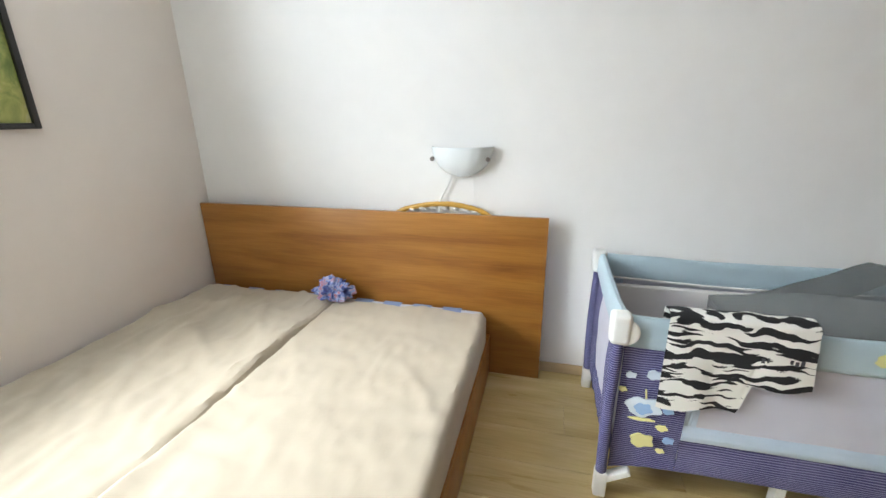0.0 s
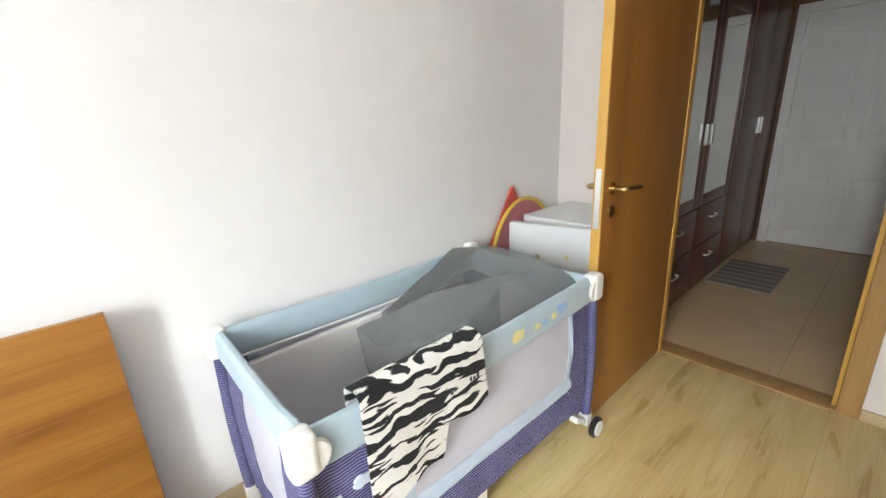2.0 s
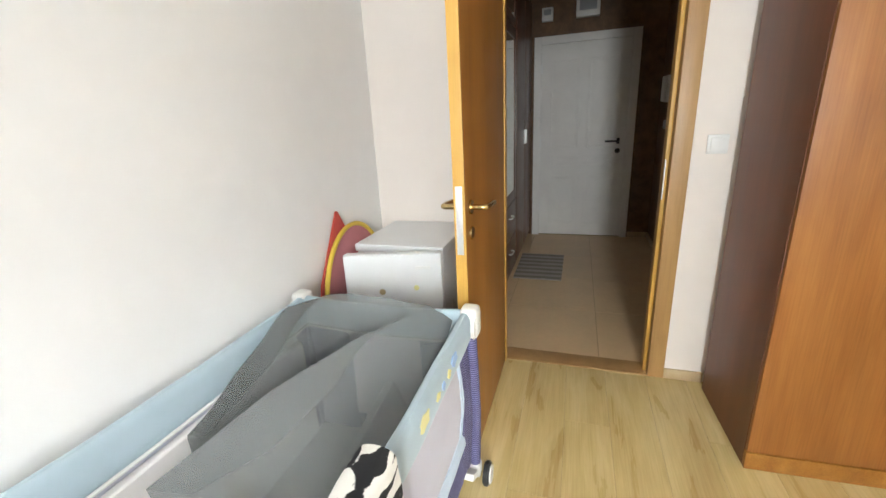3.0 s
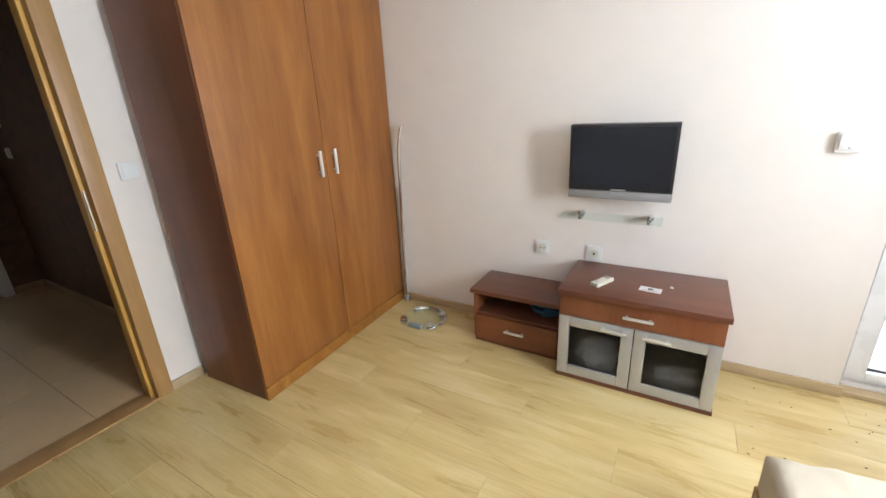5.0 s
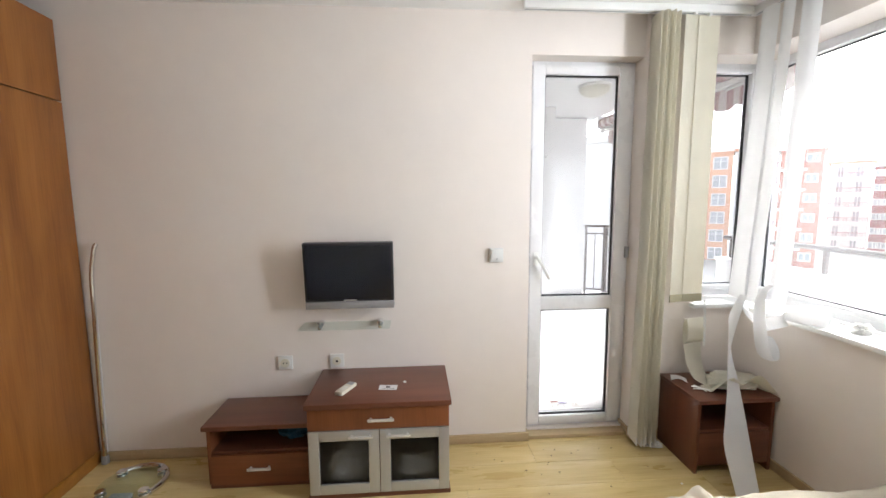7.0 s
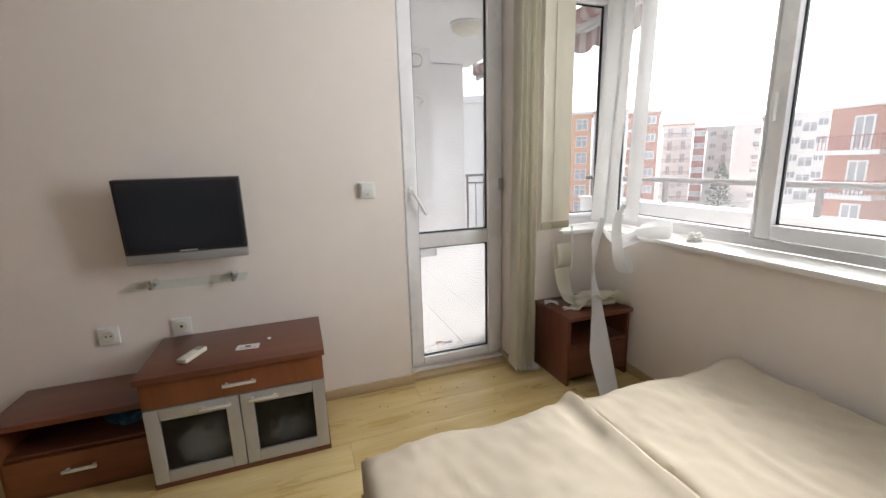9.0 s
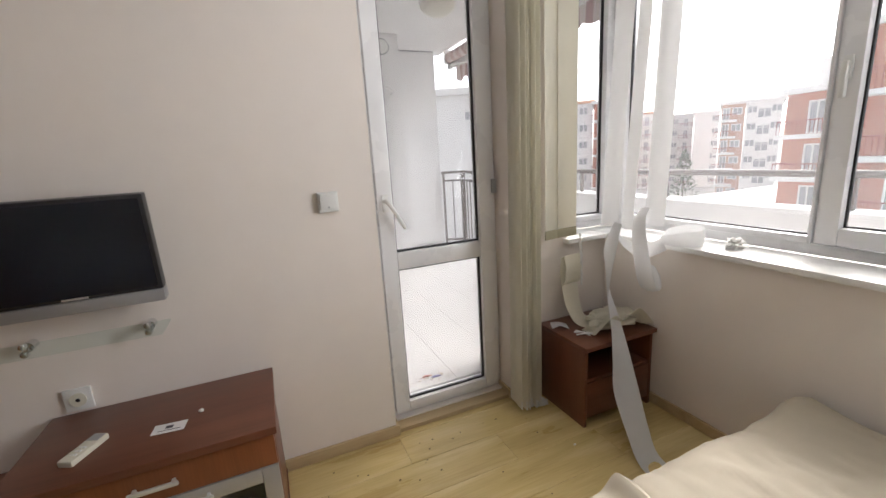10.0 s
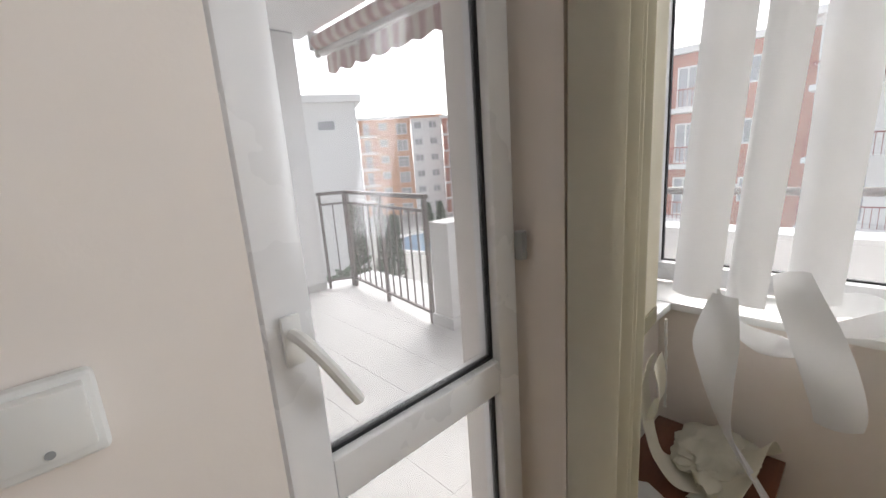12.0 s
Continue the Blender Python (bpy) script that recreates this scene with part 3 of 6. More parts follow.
for s, y in ((-1, 1.704), (1, 1.743)):
    hd = part("door_handle", disc((1.94, y, 1.04), (0, s, 0), 0.025, 0.008, 24, 0.002), BRASS, leaf, "brass lever handle")
    part("lever", tube([(1.94, y + s * 0.006, 1.04), (1.94, y + s * 0.05, 1.04), (1.965, y + s * 0.058, 1.04), (2.06, y + s * 0.058, 1.034)], 0.010, 12), BRASS, hd)
    part("keyhole_rose", disc((1.94, y, 0.95), (0, s, 0), 0.024, 0.009, 24, 0.002), BRASS, leaf)
part("threshold_strip", box(2.68, 2.80, 0.9705, 1.7595, -0.02, 0.006, bev=0.002), JAMB, door_2)
sw = thing("light_switch", (2.685, 0.80, 1.17), "white plastic light switch on the wall", "light switch")
part("plate", box(2.676, 2.689, 0.76, 0.84, 1.13, 1.21, bev=0.004), WHITE_PL, sw)
part("rocker", box(2.671, 2.677, 0.772, 0.828, 1.142, 1.198, bev=0.003), WHITE_PL, sw)

# ---- the hall
hall = thing("hall_floor", (4, 1.2, 0), "beige tiled hall floor", "floor", kind="structure")
part("subfloor", boxes([(XE + 0.1, 5.6, 0.4, YN, -0.12, -0.004)]), JOINT, hall, smooth=None)
solid("wall_hall_south", boxes([(XE + 0.1, 5.6, 0.42, 0.60, -0.1, ZC + 0.1)]), WALLPAPER, "brown papered hall wall", "wall", kind="structure", smooth=None)
solid("wall_hall_east", boxes([(5.40, 5.6, 0.60, 0.82, -0.1, ZC + 0.1), (5.40, 5.6, 1.84, YN, -0.1, ZC + 0.1), (5.40, 5.6, 0.82, 1.84, 2.10, ZC + 0.1)]), WALLPAPER, "dark brown papered wall round the flat's door", "wall", kind="structure", smooth=None)
solid("ceiling_hall", boxes([(XE + 0.1, 5.6, 0.42, YN, ZC, ZC + 0.2)]), CEIL, "white hall ceiling", "ceiling", kind="structure", smooth=None)
skirting("baseboard_hall", [(XE + 0.11, 5.39, 0.60, 0.614, 0, 0.06), (5.386, 5.40, 0.615, 0.81, 0, 0.06)])
door_3 = thing("door_3", (5.39, 1.33, 0), "white panelled front door, closed", "door", kind="structure")
part("door_frame", frame_bm("x", 5.365, 0.10, 0.82, 1.84, 0, 2.10, (0.075, 0.075, 0, 0.075)), DOOR_WHITE, door_3)
lf = part("door_leaf", box(5.395, 5.44, 0.8955, 1.7645, 0.008, 2.024, bev=0.003), DOOR_WHITE, door_3)
for y0, y1, z0, z1 in ((0.99, 1.29, 0.98, 1.88), (1.37, 1.67, 0.98, 1.88), (0.99, 1.67, 0.78, 0.90), (0.99, 1.29, 0.14, 0.68), (1.37, 1.67, 0.14, 0.68)):
    part("panel", frame_bm("x", 5.386, 0.012, y0, y1, z0, z1, (0.022,) * 4, 0.005), DOOR_WHITE, lf)
    part("panel", box(5.388, 5.397, y0 + 0.045, y1 - 0.045, z0 + 0.04, z1 - 0.04, bev=0.006), DOOR_WHITE, lf)
hd = part("door_handle", box(5.372, 5.394, 0.955, 0.985, 1.01, 1.07, bev=0.006), BLACK_PL, lf)
part("lever", tube([(5.38, 0.97, 1.04), (5.345, 0.97, 1.04), (5.34, 1.0, 1.04), (5.34, 1.10, 1.04)], 0.010, 8), BLACK_PL, hd)
part("lock_rose", disc((5.393, 0.97, 0.94), (-1, 0, 0), 0.026, 0.014, 20), BLACK_PL, lf)
for z in (0.30, 1.0, 1.75):
    part("hinge", box(5.372, 5.394, 1.755, 1.772, z, z + 0.09, bev=0.003), STEEL, door_3)
fuse = thing("fuse_box", (5.40, 1.32, 2.22), "white wall fuse box with a small window", "fuse box")
part("case", box(5.33, 5.399, 1.22, 1.44, 2.235, 2.41, bev=0.008), WHITE_PL, fuse)
part("cover", box(5.322, 5.331, 1.25, 1.41, 2.29, 2.38, bev=0.003), GREY_PL, fuse)
bell = thing("door_chime", (5.40, 1.71, 2.25), "small white door chime box", "door chime")
part("case", box(5.35, 5.399, 1.66, 1.77, 2.235, 2.36, bev=0.008), WHITE_PL, bell)
part("grille", box(5.345, 5.351, 1.68, 1.75, 2.29, 2.34, bev=0.002), GREY_PL, bell)
ph = thing("intercom_phone", (5.0, 0.61, 1.4), "white wall intercom handset", "intercom")
part("base", box(4.97, 5.06, 0.601, 0.63, 1.39, 1.62, bev=0.006), WHITE_PL, ph)
part("handset", box(4.985, 5.035, 0.631, 0.665, 1.395, 1.615, bev=0.014), WHITE_PL, ph)
sw2 = thing("light_switch", (5.02, 0.605, 1.19), "white plastic light switch on brown wallpaper", "light switch")
part("plate", box(4.98, 5.06, 0.601, 0.613, 1.155, 1.235, bev=0.004), WHITE_PL, sw2)
part("rocker", box(4.992, 5.048, 0.613, 0.619, 1.167, 1.223, bev=0.003), WHITE_PL, sw2)

rug = solid("rug", sheet(lambda u, v: (3.93 + 0.68 * u, 1.45 + 0.40 * v, 0.006 + 0.003 * wob(u, v, 0, 4)), 16, 8, 0.008), RUG, "small grey striped rug on the hall floor", "rug")

# hall wardrobe units with mirrors
hw = thing("hall_wardrobe", (3.55, 1.87, 0), "dark mahogany hall wardrobe with two mirrored doors", "wardrobe")
part("body", boxes([(2.85, 4.22, 1.885, 2.40, 0, 2.40)], 0.003), MAHOG_V, hw)
for x0, x1, hx in ((2.865, 3.53, 3.49), (3.54, 4.205, 3.58)):
    d = part("door", frame_bm("y", 1.866, 0.018, x0, x1, 0.66, 1.98, (0.08, 0.08, 0.08, 0.08), 0.003), MAHOG_V, hw)
    part("mirror", box(x0 + 0.08, x1 - 0.08, 1.870, 1.878, 0.74, 1.90, bev=0), MIRROR, d, smooth=None)
    part("handle", box(hx - 0.02, hx + 0.02, 1.846, 1.866, 1.08, 1.21, bev=0.004), STEEL, d)
    d = part("top_door", frame_bm("y", 1.866, 0.018, x0, x1, 1.99, 2.39, (0.08, 0.08, 0.06, 0.06), 0.003), MAHOG_V, hw)
    part("mirror", box(x0 + 0.08, x1 - 0.08, 1.870, 1.878, 2.05, 2.33, bev=0), MIRROR, d, smooth=None)
    for z0, z1 in ((0.07, 0.35), (0.36, 0.65)):
        d = part("drawer", box(x0, x1, 1.866, 1.884, z0, z1, bev=0.003), MAHOG, hw)
        part("handle", tube([((x0 + x1) / 2 - 0.06, 1.868, z1 - 0.10), ((x0 + x1) / 2 - 0.05, 1.842, z1 - 0.10), ((x0 + x1) / 2 + 0.05, 1.842, z1 - 0.10), ((x0 + x1) / 2 + 0.06, 1.868, z1 - 0.10)], 0.006, 8, 4), STEEL, d)
hc = thing("hall_cupboard", (4.75, 1.87, 0), "tall plain mahogany hall cupboard", "cupboard")
part("body", boxes([(4.225, 5.36, 1.885, 2.40, 0, 2.40)], 0.003), MAHOG_V, hc)
for x0, x1, hx in ((4.24, 4.785, 4.75), (4.795, 5.345, 4.83)):
    d = part("door", box(x0, x1, 1.866, 1.884, 0.06, 2.39, bev=0.003), MAHOG_V, hc)
    part("handle", box(hx - 0.018, hx + 0.018, 1.846, 1.866, 1.08, 1.21, bev=0.004), STEEL, d)

# ---- wardrobe in the room (turned a little from the wall)
WR = 2.6
wd = thing("wardrobe", (2.13, 0.71, 0), "tall cherry veneer wardrobe with four doors, closed", "wardrobe", rz=WR)


def wlocal(*s, bev=0.003):
    return box(*s, bev=bev)


WL, WH = 1.285, 2.425
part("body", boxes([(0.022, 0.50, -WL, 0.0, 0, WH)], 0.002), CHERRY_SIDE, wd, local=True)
part("plinth", wlocal(0.0, 0.0215, -WL, 0.001, 0, 0.072), CHERRY_H, wd, local=True)
for y0, y1, hy in ((-0.642, -0.001, -0.585), (-WL, -0.645, -0.700)):
    d = part("door", wlocal(0.003, 0.0215, y0, y1, 0.076, 2.012), CHERRY_V, wd, local=True)
    hn = part("handle", wlocal(-0.026, -0.012, hy - 0.008, hy + 0.008, 1.05, 1.19, bev=0.003), STEEL, d, local=True)
    for z in (1.07, 1.16):
        part("stud", wlocal(-0.012, 0.004, hy - 0.005, hy + 0.005, z, z + 0.012, bev=0.001), STEEL, hn, local=True)
    d = part("top_door", wlocal(0.003, 0.0215, y0, y1, 2.018, WH - 0.003), CHERRY_V, wd, local=True)
    hn = part("handle", wlocal(-0.026, -0.012, hy - 0.008, hy + 0.008, 2.05, 2.19, bev=0.003), STEEL, d, local=True)
    for z in (2.07, 2.16):
        part("stud", wlocal(-0.012, 0.004, hy - 0.005, hy + 0.005, z, z + 0.012, bev=0.001), STEEL, hn, local=True)

# folded board leaning between wardrobe and wall
ib = thing("ironing_board", (2.13, -0.53, 0), "folded ironing board with pale cover leaning on the wall", "ironing board")
part("board", sheet(lambda u, v: (2.155 - 0.02 * u, -0.572 + 0.022 * v + 0.004 * wob(u * 6, v), 0.06 + 0.80 * u), 20, 3, 0.018), SLAT_W, ib)
part("frame_tube", tube([(2.150, -0.548, 0.02), (2.138, -0.548, 0.5), (2.125, -0.548, 0.90), (2.118, -0.548, 1.10), (2.095, -0.552, 1.24), (2.085, -0.560, 1.27)], 0.011, 10), CHROME, ib)
part("foot", box(2.135, 2.165, -0.562, -0.534, 0, 0.05, bev=0.006), GREY_PL, ib)

# glass scale on the floor
sc = thing("bathroom_scale", (1.86, -0.33, 0), "round clear glass bathroom scale with chrome feet", "scale")
pl = bmesh.new()
ring = [(1.86 + 0.155 * math.cos(a), -0.33 + 0.155 * math.sin(a)) for a in (2 * math.pi * k / 40 for k in range(40))]
lo, hi = [pl.verts.new((x, y, 0.026)) for x, y in ring], [pl.verts.new((x, y, 0.034)) for x, y in ring]
pl.faces.new(hi), pl.faces.new(lo[::-1])
for k in range(40):
    pl.faces.new((lo[k], lo[(k + 1) % 40], hi[(k + 1) % 40], hi[k]))
part("glass_plate", pl, SHELF_GLASS, sc, smooth=30).visible_shadow = False
for dx, dy in ((-0.105, -0.08), (0.105, -0.08), (-0.105, 0.08), (0.105, 0.08)):
    part("foot", disc((1.86 + dx, -0.33 + dy, 0.0), (0, 0, 1), 0.026, 0.025, 20, 0.004), CHROME, sc)
    part("cap", disc((1.86 + dx, -0.33 + dy, 0.0345), (0, 0, 1), 0.024, 0.010, 20, 0.003), CHROME, sc)
part("rim", tube([(1.86 + 0.150 * math.cos(radians(a)), -0.33 + 0.150 * math.sin(radians(a)), 0.022) for a in range(150, 331, 20)], 0.015, 10), CHROME, sc, "curved chrome bracket")
part("display", box(1.81, 1.91, -0.255, -0.215, 0.004, 0.0255, bev=0.004), GREY_PL, sc)

# ---- television wall
tv = thing("television", (0.72, -0.52, 0.90), "black flat television with a silver lower edge on the wall", "television")
bm = box(0.480, 0.964, -0.505, -0.455, 0.943, 1.27, bev=0.006)
part("body", rot_about(bm, (0.72, -0.50, 1.08), -4), BLACK_PL, tv)
part("screen", rot_about(box(0.494, 0.950, -0.455, -0.4525, 0.955, 1.256, bev=0), (0.72, -0.50, 1.08), -4), SCREEN, tv, smooth=None)
part("lower_bar", rot_about(box(0.480, 0.964, -0.508, -0.452, 0.90, 0.9425, bev=0.006), (0.72, -0.50, 1.08), -4), TV_SILVER, tv, "silver lower bar")
part("badge", rot_about(box(0.685, 0.755, -0.4525, -0.4515, 0.9475, 0.9545, bev=0), (0.72, -0.50, 1.08), -4), ALU, tv, smooth=None)
part("wall_mount", boxes([(0.66, 0.78, -0.584, -0.515, 1.02, 1.16)], 0.004), BLACK_PL, tv)
sh = thing("glass_shelf", (0.755, -0.52, 0.78), "clear glass wall shelf on two chrome holders", "shelf")
part("glass_plate", box(0.505, 1.005, -0.583, -0.435, 0.787, 0.793, bev=0.001), SHELF_GLASS, sh).visible_shadow = False
for x in (0.565, 0.905):
    b = part("holder", tube([(x, -0.584, 0.790), (x, -0.545, 0.790)], 0.017, 16, 0), CHROME, sh)
    part("knob", disc((x, -0.52, 0.7945), (0, 0, 1), 0.013, 0.018, 16, 0.004), CHROME, b)
    part("knob", disc((x, -0.52, 0.7675), (0, 0, 1), 0.013, 0.018, 16, 0.004), CHROME, b)


def socket(x, z, label, holes):
    s = thing("wall_socket", (x, YS, z), label, "socket", "sockets by the television")
    part("plate", box(x - 0.041, x + 0.041, YS + 0.0005, YS + 0.012, z - 0.041, z + 0.041, bev=0.004), WHITE_PL, s)
    part("insert", disc((x, YS + 0.012, z), (0, 1, 0), 0.025, 0.004, 28), CREAM_PL, s)
    for dx in holes:
        part("hole", disc((x + dx, YS + 0.0162, z), (0, 1, 0), 0.004 if len(holes) > 1 else 0.007, 0.001, 12), BLACK_PL, s)


socket(1.123, 0.556, "white power socket with two pins", (-0.0095, 0.0095))
socket(0.827, 0.558, "white aerial socket on the wall", (0.0,))
sw3 = thing("light_switch", (-0.116, YS, 1.17), "white light switch beside the balcony door", "light switch")
part("plate", box(-0.158, -0.074, YS + 0.0005, YS + 0.020, 1.128, 1.212, bev=0.008, seg=3), WHITE_PL, sw3)
rk = part("rocker", rot_about(box(-0.149, -0.083, YS + 0.016, YS + 0.031, 1.142, 1.206, bev=0.004), (-0.116, YS + 0.020, 1.174), -4), WHITE_PL, sw3)
part("mark", rot_about(disc((-0.116, YS + 0.0312, 1.150), (0, 1, 0), 0.004, 0.001, 14), (-0.116, YS + 0.020, 1.174), -4), GREY_PL, rk)

cab = thing("tv_cabinet", (0.55, -0.36, 0), "mahogany cabinet with a drawer and two frosted glass doors", "cabinet")
part("top", box(0.190, 0.912, YS + 0.006, -0.140, 0.480, 0.508, bev=0.004), MAHOG, cab)
part("side_panel", box(0.200, 0.220, -0.572, -0.175, 0.022, 0.479, bev=0.002), MAHOG_V, cab)
part("side_panel", box(0.882, 0.902, -0.572, -0.175, 0.022, 0.479, bev=0.002), MAHOG_V, cab)
part("back_panel", boxes([(0.221, 0.881, -0.572, -0.562, 0.022, 0.479)]), SHADED_BACK, cab)
part("bottom", boxes([(0.196, 0.906, -0.570, -0.158, 0.0, 0.0215), (0.221, 0.881, -0.56, -0.18, 0.345, 0.36)]), MAHOG, cab)
d = part("drawer", box(0.202, 0.900, -0.173, -0.155, 0.365, 0.476, bev=0.002), RED_BROWN_V, cab)
part("handle", box(0.475, 0.605, -0.138, -0.128, 0.414, 0.428, bev=0.004), STEEL, d)
for post in ((0.485, 0.495, -0.155, -0.137, 0.417, 0.425), (0.585, 0.595, -0.155, -0.137, 0.417, 0.425)):
    part("handle_post", boxes([post]), STEEL, d)
for x0, x1, hx in ((0.202, 0.549, 0.455), (0.553, 0.900, 0.64)):
    d = part("door", frame_bm("y", -0.173, 0.02, x0, x1, 0.026, 0.361, (0.052,) * 4, 0.003), ALU, cab, "silver framed glass door")
    part("pane", box(x0 + 0.053, x1 - 0.053, -0.166, -0.161, 0.079, 0.308, bev=0), FROST, d, smooth=None)
    part("handle", box(hx - 0.06, hx + 0.06, -0.138, -0.128, 0.330, 0.342, bev=0.004), STEEL, d)
    for post in ((hx - 0.05, hx - 0.04, -0.153, -0.137, 0.332, 0.340), (hx + 0.04, hx + 0.05, -0.153, -0.137, 0.332, 0.340)):
        part("handle_post", boxes([post]), STEEL, d)


def lump(center, size, seed, sub=4, rough=0.3):
    bm = bmesh.new()
    bmesh.ops.create_icosphere(bm, subdivisions=sub, radius=1.0)
    for v in bm.verts:
        k = 1 + rough * noise.noise(v.co * 1.7 + Vector((seed, 0, 0))) + 0.4 * rough * noise.noise(v.co * 4.3 + Vector((0, seed, 0)))
        v.co = Vector((v.co.x * size[0] * k, v.co.y * size[1] * k, max(-1, v.co.z * k) * size[2]))
    low = min(v.co.z for v in bm.verts)
    bmesh.ops.translate(bm, vec=Vector((center[0], center[1], center[2] - low)), verts=bm.verts)
    return bm


solid("folded_cloth", lump((0.72, -0.28, 0.0225), (0.11, 0.08, 0.08), 3.1, 4, 0.5), QUILT, "white crumpled cloth behind frosted glass", "cloth")
solid("folded_cloth", lump((0.36, -0.30, 0.0225), (0.10, 0.07, 0.05), 5.1, 4, 0.5), QUILT, "white folded cloth behind frosted glass", "cloth")

low = thing("low_cabinet", (1.19, -0.43, 0), "low mahogany cabinet with an open shelf and a drawer", "cabinet")
part("top", box(0.914, 1.462, YS + 0.006, -0.262, 0.326, 0.352, bev=0.004), MAHOG, low)
part("side_panel", box(1.428, 1.448, -0.575, -0.285, 0.022, 0.325, bev=0.002), RED_BROWN_V, low)
part("side_panel", box(0.914, 0.934, -0.575, -0.285, 0.022, 0.325, bev=0.002), RED_BROWN_V, low)
part("back_panel", boxes([(0.935, 1.427, -0.575, -0.565, 0.022, 0.325)]), SHADED_BACK, low)
part("shelf_board", box(0.935, 1.427, -0.564, -0.285, 0.188, 0.204, bev=0.002), MAHOG, low)
part("bottom", boxes([(0.92, 1.44, -0.57, -0.28, 0.0, 0.0215)], 0.002), MAHOG, low)
d = part("drawer", box(0.936, 1.426, -0.287, -0.269, 0.026, 0.186, bev=0.002), RED_BROWN, low)
part("handle", box(1.12, 1.24, -0.252, -0.242, 0.112, 0.126, bev=0.004), STEEL, d)
for post in ((1.13, 1.14, -0.269, -0.251, 0.115, 0.123), (1.22, 1.23, -0.269, -0.251, 0.115, 0.123)):
    part("handle_post", boxes([post]), STEEL, d)
solid("plastic_bag", lump((1.04, -0.42, 0.2045), (0.08, 0.06, 0.035), 7.7, 4, 0.6), BLUE_BAG, "dark blue crumpled bag on the open shelf", "bag")

rem = thing("remote_control", (0.73, -0.29, 0.5085), "cream remote control lying on the cabinet", "remote control", rz=-26)
part("body", box(-0.023, 0.023, -0.066, 0.066, 0.0, 0.020, bev=0.006), CREAM_PL, rem, local=True)
part("display", box(-0.018, 0.018, -0.060, -0.028, 0.0201, 0.0212, bev=0), GREY_PL, rem, local=True)
part("button", boxes([(-0.012 + 0.012 * i, -0.004 + 0.012 * i, 0.0 + 0.016 * j, 0.008 + 0.016 * j, 0.0201, 0.0225) for i in range(2) for j in range(3)]), WHITE_PL, rem, local=True)
card = thing("paper_card", (0.512, -0.305, 0.5083), "small white printed card on the cabinet", "card", rz=-6)
part("sheet", box(-0.048, 0.048, -0.027, 0.027, 0, 0.0012, bev=0), PAPER, card, local=True)
part("print", boxes([(-0.01, 0.012, -0.012, 0.004, 0.0013, 0.0017), (-0.035, 0.03, 0.012, 0.015, 0.0013, 0.0017)]), INK, card, local=True)
solid("plaster_crumb", lump((0.425, -0.355, 0.5083), (0.009, 0.008, 0.006), 2.0, 2), PLASTER, "small white crumb on the cabinet", "crumb")

# ---- bed
BX0, BXM, BX1, BY0, BY1, BT = XW + 0.02, -0.71, 0.105, 0.43, 2.295, 0.385
bed = thing("bed", (-0.75, 1.37, 0), "double bed base of cherry veneer with a tall plain headboard", "bed")
part("headboard", box(-1.578, 0.395, 2.330, 2.354, 0.0, 0.874, bev=0.003), CHERRY_H, bed)
part("side_board", box(0.108, 0.132, BY0 + 0.03, 2.329, 0.0, 0.235, bev=0.003), CHERRY_H, bed)
part("foot_board", box(BX0, 0.132, BY0 + 0.006, BY0 + 0.029, 0.0, 0.235, bev=0.003), CHERRY_H, bed)
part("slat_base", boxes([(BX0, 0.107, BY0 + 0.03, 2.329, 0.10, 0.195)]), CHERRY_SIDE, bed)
for x0, x1, lab in ((BX0, BXM - 0.006, "single mattress with blue-grey ticking next to the wall"), (BXM + 0.006, BX1 - 0.002, "single mattress with blue-grey patterned ticking")):
    mt = thing("mattress", ((x0 + x1) / 2, 1.36, 0.196), lab, "mattress", "mattresses of the bed")
    part("core", box(x0, x1, BY0 + 0.04, 2.305, 0.196, BT - 0.004, bev=0.03, seg=4), TICKING, mt)
    for k in range(4):
        xx = x0 + 0.10 + k * (x1 - x0 - 0.15) / 4
        part("printed_patch", box(xx, xx + 0.10, 2.225, 2.298, BT - 0.0045, BT - 0.0015, bev=0), BLUE_PRINT, mt)


